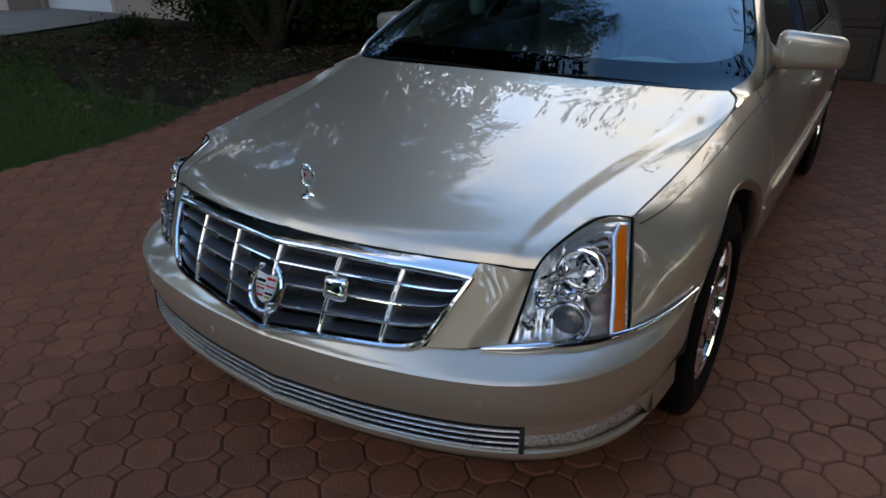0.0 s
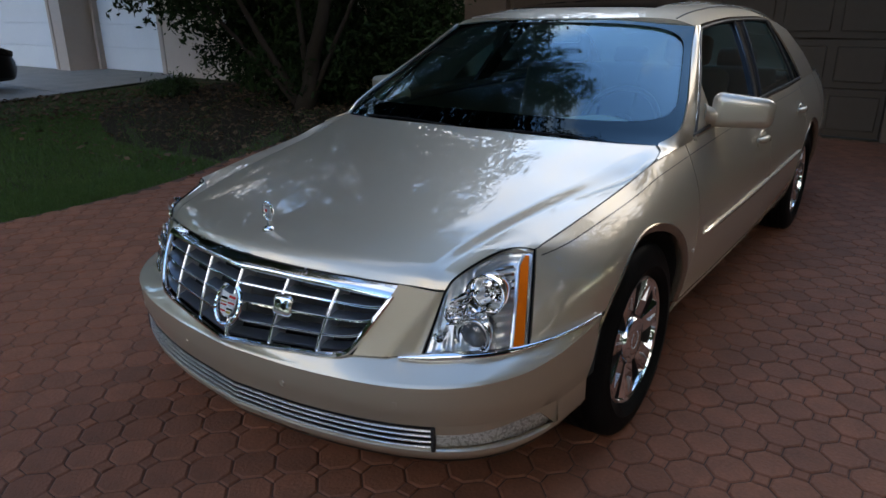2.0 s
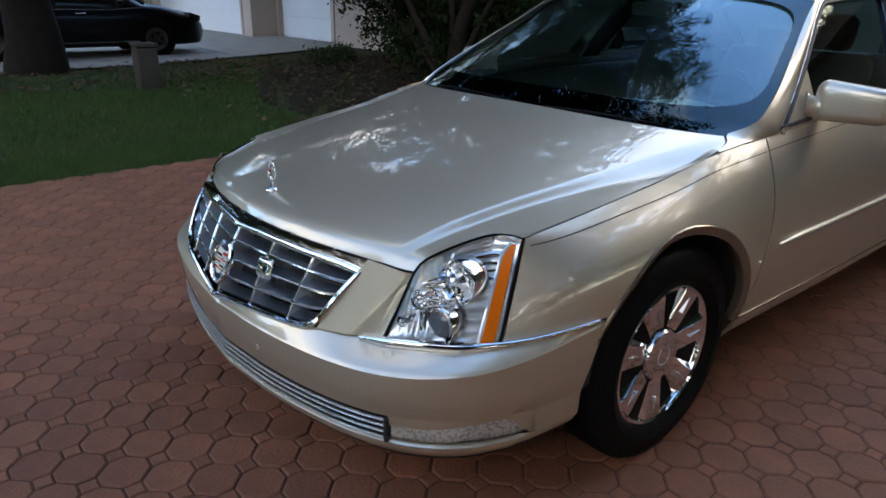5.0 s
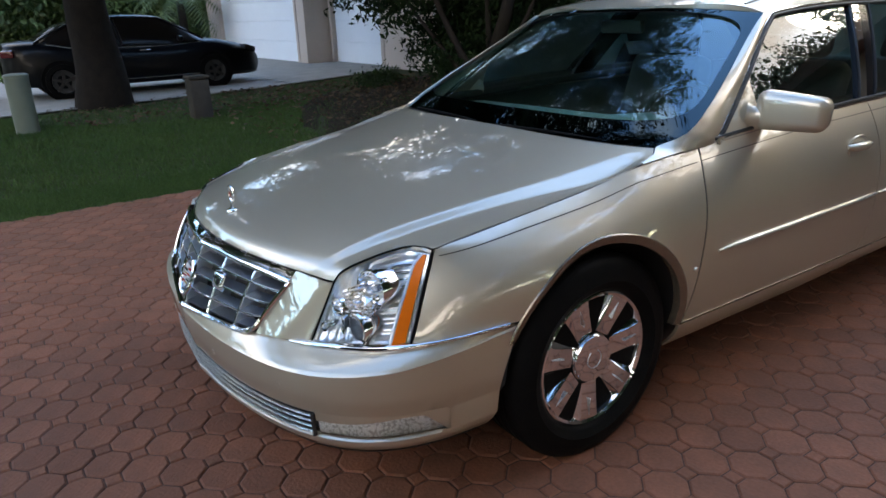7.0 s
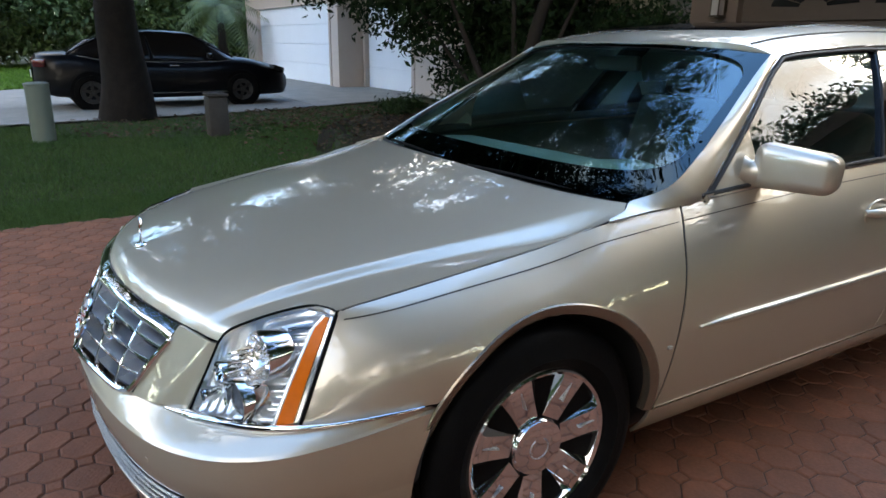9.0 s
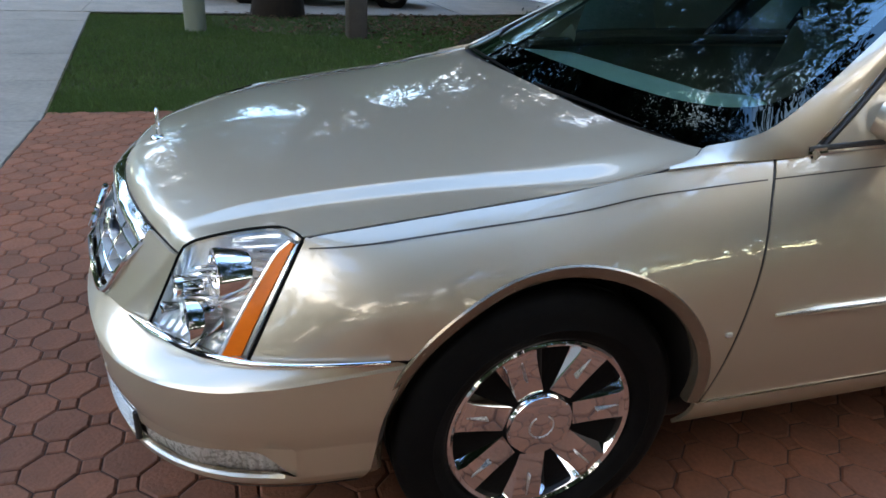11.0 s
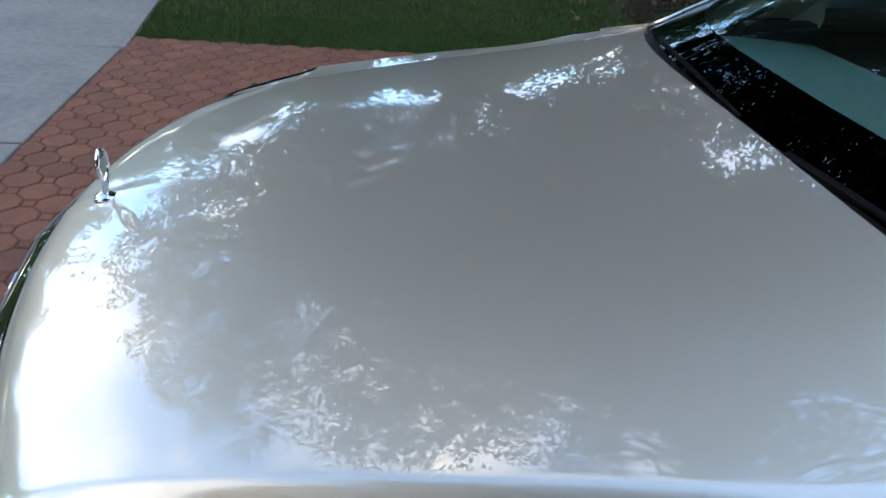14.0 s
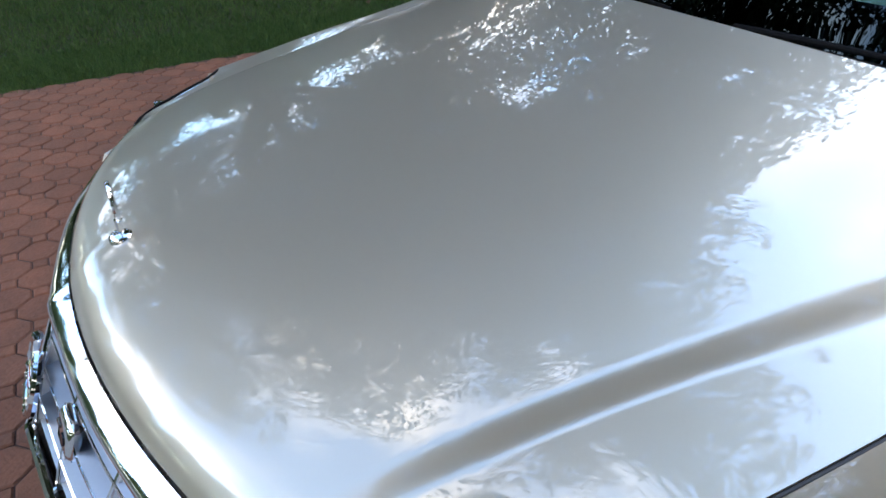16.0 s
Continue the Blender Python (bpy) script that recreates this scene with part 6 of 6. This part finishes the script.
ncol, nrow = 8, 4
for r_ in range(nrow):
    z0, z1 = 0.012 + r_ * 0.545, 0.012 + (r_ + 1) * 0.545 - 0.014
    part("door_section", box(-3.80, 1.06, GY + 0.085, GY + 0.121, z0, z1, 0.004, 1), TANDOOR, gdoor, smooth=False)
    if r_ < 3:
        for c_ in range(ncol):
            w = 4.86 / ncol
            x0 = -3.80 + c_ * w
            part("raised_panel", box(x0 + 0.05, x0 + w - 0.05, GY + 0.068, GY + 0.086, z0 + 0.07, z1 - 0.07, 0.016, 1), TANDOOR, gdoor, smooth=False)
part("door_seal", box(-3.80, 1.06, GY + 0.08, GY + 0.13, -0.004, 0.012), BLACK, gdoor, smooth=False)
for cx in (-2.87, -1.63, -0.39):
    for k in range(6):
        a0 = (176, 150, 124, 80, 54, 28)[k]
        a1 = a0 - 22
        bm = bmesh.new()
        vs_ = []
        for rr_, n_ in ((0.14, 3), (0.43, 5)):
            vs_.append([bm.verts.new((cx + rr_ * 1.25 * math.cos(radians(a)), GY + 0.082, 1.80 + rr_ * 0.70 * math.sin(radians(a)))) for a in np.linspace(a0, a1, n_)])
        f = bm.faces.new(vs_[0] + vs_[1][::-1])
        ex = bmesh.ops.extrude_face_region(bm, geom=[f])
        for v in ex["geom"]:
            if isinstance(v, bmesh.types.BMVert):
                v.co.y -= 0.006
        bmesh.ops.recalc_face_normals(bm, faces=bm.faces)
        part("sunburst_pane", bm, DARKGLASS, gdoor, smooth=False)
eave = tagged(part("garage_roof", join(box(-5.1, 8.1, GY - 0.55, GY - 0.50, 2.98, 3.16), moved(box(-5.1, 8.1, 0, 6.5, 0, 0.12), Matrix.Translation((0, GY - 0.56, 3.1)) @ pose(0, 0, 0, 20, 0, 0)), box(-5.1, 8.1, GY - 0.5, GY + 0.1, 2.98, 3.02)), ROOFTILE, smooth=False), "brown tiled roof over the garage", "roof", kind="structure")
lantern = thing("wall_lantern", "dark metal wall lantern with frosted panes", "lantern")
lx, ly, lz = -4.02, GY - 0.13, 1.86
part("bracket", join(box(lx - 0.05, lx + 0.05, GY - 0.02, GY, lz - 0.10, lz + 0.10, 0.01, 2), tube([(lx, GY - 0.01, lz + 0.05), (lx, GY - 0.08, lz + 0.18), (lx, ly, lz + 0.17)], 0.012, 8)), BRASS, lantern)
part("cage", join(*[box(lx + dx * 0.06 - 0.006, lx + dx * 0.06 + 0.006, ly + dy * 0.06 - 0.006, ly + dy * 0.06 + 0.006, lz - 0.13, lz + 0.11) for dx in (-1, 1) for dy in (-1, 1)], box(lx - 0.075, lx + 0.075, ly - 0.075, ly + 0.075, lz - 0.15, lz - 0.13, 0.006, 1)), BRASS, lantern, smooth=False)
part("glass", box(lx - 0.056, lx + 0.056, ly - 0.056, ly + 0.056, lz - 0.13, lz + 0.11), FROST, lantern, smooth=False)
part("hat", lathe([(0.0, 0.20), (0.02, 0.19), (0.05, 0.15), (0.095, 0.11), (0.085, 0.105)], 4, "z", (lx, ly, lz)), BRASS, lantern, smooth=False)

# ---- the next house with its white garage doors ----
NY = 7.15
nh = thing("next_house", "pink-beige stucco house with white garage doors", "house")
for bx in ((-26.6, -25.1, NY, NY + 0.3, -0.1, 3.4), (-17.95, -17.3, NY, NY + 0.3, -0.1, 3.4), (-25.1, -17.95, NY, NY + 0.3, 2.42, 3.4), (-17.6, -17.3, NY + 0.3, NY + 1.1, -0.1, 3.4),
           (-17.3, -17.15, NY + 0.8, NY + 1.1, -0.1, 3.4), (-14.25, -6.2, NY + 0.8, NY + 1.1, -0.1, 3.4), (-17.15, -14.25, NY + 0.8, NY + 1.1, 2.36, 3.4), (-26.6, -26.3, NY + 0.3, 18, -0.1, 3.4), (-6.5, -6.2, NY + 1.1, 18, -0.1, 3.4)):
    part("wall", box(*bx), STUCCO_N, nh, smooth=False)
part("roof", join(moved(box(-27.2, -5.6, 0, 7.5, 0, 0.12), Matrix.Translation((0, NY - 0.6, 3.3)) @ pose(0, 0, 0, 21, 0, 0)), box(-27.2, -5.6, NY - 0.62, NY - 0.56, 3.22, 3.42), box(-27.2, -5.6, NY - 0.6, NY + 1.2, 3.24, 3.28)), ROOFTILE, nh, smooth=False)
for x0, x1, y, top in ((-25.1, -17.95, NY + 0.14, 2.42), (-17.15, -14.25, NY + 0.94, 2.36)):
    d = part("garage_door", box(x0, x1, y, y + 0.05, 0.0, top), WHITEDOOR, nh, "white sectional garage door", smooth=False)
    n = 4
    for k in range(n):
        h = top / n
        part("door_section", box(x0 + 0.01, x1 - 0.01, y - 0.03, y + 0.001, 0.015 + k * h, (k + 1) * h - 0.012, 0.006, 1), WHITEDOOR, d, smooth=False)
for x0, x1, y in ((-25.22, -25.092, NY - 0.03), (-17.958, -17.83, NY - 0.03), (-17.26, -17.142, NY + 0.77), (-14.258, -14.1, NY + 0.77)):
    part("door_jamb", box(x0, x1, y, y + 0.14, 0.0, 2.45, 0.006, 1), STUCCO_N, nh, smooth=False)
for x0 in (-11.6, -8.9):
    w = part("window", box(x0, x0 + 1.3, NY + 0.79, NY + 0.83, 0.95, 2.15), DARKGLASS, nh, "dark window with a pale frame", smooth=False)
    part("window_frame", join(box(x0 - 0.06, x0, NY + 0.74, NY + 0.83, 0.89, 2.21), box(x0 + 1.3, x0 + 1.36, NY + 0.74, NY + 0.83, 0.89, 2.21), box(x0, x0 + 1.3, NY + 0.74, NY + 0.83, 2.15, 2.21), box(x0, x0 + 1.3, NY + 0.72, NY + 0.83, 0.89, 0.95), box(x0 + 0.63, x0 + 0.67, NY + 0.76, NY + 0.83, 0.95, 2.15)), WHITEDOOR, w, smooth=False)


# ---- dark sedan on the next driveway, nose towards its garage ----
def far_sedan(at):
    t = thing("parked_sedan", "dark navy sedan parked on the concrete driveway", "car", at=at)
    w_of = hermite([-0.95, -0.85, -0.5, 0.5, 2.0, 3.3, 3.8, 4.0], [0.55, 0.72, 0.86, 0.91, 0.91, 0.87, 0.74, 0.52])
    top_of = hermite([-0.95, -0.85, -0.3, 0.3, 2.0, 2.9, 3.5, 3.9, 4.0], [0.80, 1.04, 1.07, 0.97, 0.93, 0.97, 0.86, 0.72, 0.60])
    low_of = hermite([-0.95, -0.6, 0.5, 3.0, 3.9, 4.0], [0.42, 0.26, 0.20, 0.20, 0.22, 0.35])

    def skin(u, v):
        y = -0.95 + 4.95 * u
        w, zt, zb = w_of(y), top_of(y), low_of(y)
        prof = [(0.0, 0.0), (0.90, 0.0), (0.985, 0.10), (1.0, 0.35), (0.985, 0.62), (0.955, 0.80), (0.90, 0.93), (0.78, 1.0), (0.4, 1.025), (0.0, 1.03)]
        k = v * (len(prof) - 1)
        i = min(int(k), len(prof) - 2)
        a, b = prof[i], prof[i + 1]
        s = k - i
        return w * (a[0] + (b[0] - a[0]) * s), y, zb + (zt - zb) * (a[1] + (b[1] - a[1]) * s)
    body = part("body", join(*[sheet(skin, 60, 18, sd, flip=True) for sd in (1, -1)]), NAVY, t, "glossy dark navy bodywork")
    roof_of = hermite([-0.40, 0.1, 0.7, 1.3, 1.9, 2.4, 2.80], [1.05, 1.34, 1.465, 1.49, 1.455, 1.25, 0.98])

    def cab(u, v):
        y = -0.40 + 3.2 * u
        zb, zt = top_of(y) - 0.03, roof_of(y)
        a = min(1.0, v / 0.7)
        k = 0.0 if v < 0.7 else (v - 0.7) / 0.3
        x = 0.80 - 0.23 * a ** 1.3
        x = x * (1 - k) * (1 - 0.12 * abs(u - 0.5) ** 2)
        return x, y, zb + (zt - zb) * (a if k == 0 else 1.0) + 0.02 * math.sin(k * math.pi / 2)
    part("glasshouse", join(*[sheet(cab, 40, 16, sd, flip=True) for sd in (1, -1)]), DARKGLASS, t, "dark tinted windows")

    def lid(u, v):
        y = 0.42 + 1.62 * u
        x = (2 * v - 1)
        return x * 0.585, y, roof_of(y) + 0.028 - 0.05 * abs(x) ** 5
    part("roof", sheet(lid, 20, 14, flip=True), NAVY, t, thick=0.02)
    for sd in (1, -1):
        for pts in ([(-0.36, 1.05), (0.0, 1.25), (0.42, 1.42), (1.2, 1.47), (1.95, 1.43), (2.45, 1.17), (2.76, 0.985)],):
            part("window_trim", tube([(sd * (0.80 - 0.225 * min(1, (z - 0.95) / 0.44)), y, z) for y, z in pts], 0.022, 6), NAVY, t)
        part("door_post", tube([(sd * 0.805, 1.15, 0.95), (sd * 0.70, 1.12, 1.20), (sd * 0.595, 1.08, 1.41)], 0.03, 6), NAVY, t)
        part("belt_strip", tube([(sd * (w_of(y) * 0.90), y, top_of(y) - 0.035) for y in np.linspace(-0.2, 2.7, 20)], 0.012, 6), CHROME, t)
        part("sill_strip", tube([(sd * (w_of(y) * 0.985), y, 0.30) for y in np.linspace(0.5, 2.6, 12)], 0.014, 6), CHROME, t)
        for y in (0.55, 1.55):
            part("door_handle", tube([(sd * 0.90, y - 0.09, 0.83), (sd * 0.925, y, 0.835), (sd * 0.90, y + 0.09, 0.83)], 0.014, 6), CHROME, t)
        mir = part("door_mirror", moved(box(-0.09, 0.09, -0.05, 0.05, -0.055, 0.055, 0.03, 2), Matrix.Translation((sd * 0.97, 2.25, 1.02))), NAVY, t)
        part("tail_lamp", moved(box(-0.16, 0.16, -0.10, 0.12, -0.07, 0.07, 0.03, 2), Matrix.Translation((sd * 0.66, -0.80, 0.88)) @ pose(0, 0, 0, 0, 0, -22 * sd)), TAIL, t, "red tail lamp")
        part("headlamp", moved(box(-0.15, 0.15, -0.16, 0.16, -0.06, 0.06, 0.03, 2), Matrix.Translation((sd * 0.66, 3.70, 0.74)) @ pose(0, 0, 0, -14, 0, 28 * sd)), DARKGLASS, t, "dark clear headlamp")
        for y in (0.0, 2.90):
            part("wheel_arch", lathe([(0.0, 0.0), (0.385, 0.0), (0.395, -0.03)], 40, "x", (sd * (w_of(y) + 0.004), y, 0.34)) if sd > 0 else lathe([(0.0, 0.0), (0.385, 0.0), (0.395, 0.03)], 40, "x", (-w_of(y) - 0.004, y, 0.34)), RUBBER, t)
            wx = w_of(y) - 0.06
            wheel = part("wheel", moved(lathe([(0.0, 0.070), (0.05, 0.070), (0.07, 0.062), (0.19, 0.066), (0.215, 0.078), (0.22, 0.05)], 32), Matrix.Translation((sd * wx, y, 0.33)) @ Matrix.Diagonal((sd, 1, 1, 1))), BLACK, t)
            part("tyre", moved(lathe([(0.215, 0.06), (0.24, 0.085), (0.29, 0.088), (0.325, 0.075), (0.33, 0.0), (0.325, -0.10), (0.24, -0.11)], 40), Matrix.Translation((sd * wx, y, 0.33)) @ Matrix.Diagonal((sd, 1, 1, 1))), RUBBER, wheel)
            for k in range(5):
                b = box(0.064, 0.082, -0.028, 0.028, 0.03, 0.212, 0.006, 1)
                b.transform(Matrix.Translation((sd * wx, y, 0.33)) @ Matrix.Diagonal((sd, 1, 1, 1)) @ Matrix.Rotation(2 * math.pi * k / 5 + y, 4, "X"))
                part("spoke", b, DARKMETAL, wheel)
    part("rear_trim", tube([(-0.6, -0.90, 0.36), (-0.3, -0.97, 0.35), (0.3, -0.97, 0.35), (0.6, -0.90, 0.36)], 0.03, 8), CHROME, t)
    part("number_plate", box(-0.16, 0.16, -0.985, -0.965, 0.60, 0.74, 0.005, 1), WHITEP, t)
    for k in range(5):
        part("plate_bar", box(-0.12 + 0.05 * k, -0.09 + 0.05 * k, -0.992, -0.984, 0.64, 0.70, 0.001, 1), NAVY, t)
    return t


far_sedan((-13.85, 0.18, 0))

# white truck far beyond the lawn
truck = thing("parked_truck", "white pickup truck far off by the hedge", "truck", at=(-40.0, 3.5, 0), rz=20)
part("body", join(box(-2.6, 2.6, -0.95, 0.95, 0.45, 1.05, 0.08, 2), box(-0.6, 1.3, -0.85, 0.85, 1.04, 1.75, 0.15, 2)), WHITEP, truck)
part("windows", box(-0.5, 1.2, -0.87, 0.87, 1.2, 1.62, 0.05, 1), DARKGLASS, truck)
for wx in (-1.7, 1.7):
    for wy in (-0.85, 0.85):
        part("wheel", lathe([(0.0, -0.12), (0.38, -0.12), (0.40, 0.0), (0.38, 0.12), (0.0, 0.12)], 28, "y", (wx, wy, 0.39)), RUBBER, truck)


# ---- pavers: octagons with small squares between, laid on the diagonal ----
PITCH, JOINT, CHAMFER = 0.1395, 0.0024, 0.0055
SQ = 0.052                      # side of the small square
O0 = (-1.307, -1.715)           # centre of one small square


def paver_mesh(outline, tilt=0.0):
    """Vertices and faces of one paver: flat top, chamfered rim, short sides."""
    n = len(outline)
    c = np.mean(outline, axis=0)
    v = []
    for inset, z in ((JOINT + CHAMFER, 0.0), (JOINT, -0.004), (JOINT, -0.022)):
        for p in outline:
            d = p - c
            L = np.linalg.norm(d)
            q = c + d * (L - inset * 1.1) / L
            v.append((q[0], q[1], z))
    f = [tuple(range(n))]
    for k in range(2):
        a, b = k * n, (k + 1) * n
        for i in range(n):
            j = (i + 1) % n
            f.append((a + i, b + i, b + j, a + j))
    return v, f


def octagon():
    h, s = PITCH / 2, SQ / math.sqrt(2)
    pts = [(h, -(h - s)), (h, h - s), (h - s, h), (-(h - s), h), (-h, h - s), (-h, -(h - s)), (-(h - s), -h), (h - s, -h)]
    return np.array([((x - y) / math.sqrt(2), (x + y) / math.sqrt(2)) for x, y in pts])


def square():
    s = SQ / 2
    return np.array([(s, -s), (s, s), (-s, s), (-s, -s)])


shapes = []
for nm, ol in (("octagon_paver", octagon()), ("square_paver", square())):
    v, f = paver_mesh(ol)
    me = bpy.data.meshes.new(nm)
    me.from_pydata(v, [], f)
    me.materials.append(PAVER)
    shapes.append((nm, me, np.array(v), f))

a1 = np.array([1.0, 1.0]) * PITCH / math.sqrt(2)
a2 = np.array([1.0, -1.0]) * PITCH / math.sqrt(2)
rest_v, rest_f, base = [], [], 0
near = 0
for i in range(-110, 111):
    for j in range(-110, 111):
        s0 = np.array(O0) + a1 * i + a2 * j
        for kind, c in ((1, s0), (0, s0 + (a1 + a2) / 2)):
            if not (PY0 - 0.05 < c[1] < PY1 - 0.03 and paver_edge(c[1]) + 0.06 < c[0] < PX1):
                continue
            nm, me, v, f = shapes[kind]
            dz, tx, ty = random.uniform(-0.0015, 0.0012), random.gauss(0, 0.006), random.gauss(0, 0.006)
            if -1.0 < c[0] < 2.1 and PY0 + 0.075 < c[1] < -0.97 and near < 300:
                near += 1
                ob = bpy.data.objects.new(nm, me)
                ob.matrix_basis = Matrix.Translation((c[0], c[1], dz)) @ Matrix.Rotation(tx, 4, "X") @ Matrix.Rotation(ty, 4, "Y")
                scene.collection.objects.link(ob)
                ob.parent = paving
                continue
            w = v.copy()
            w[:, 2] += dz + ty * w[:, 0] * -1 + tx * w[:, 1]
            w[:, 0] += c[0]
            w[:, 1] = np.maximum(w[:, 1] + c[1], PY0 + 0.004)
            rest_v.append(w)
            rest_f += [tuple(base + q for q in face) for face in f]
            base += len(w)
rest = soup("further_pavers", np.vstack(rest_v), rest_f, PAVER_J)
rest.parent = paving
tagged(rest, kind="stuff")
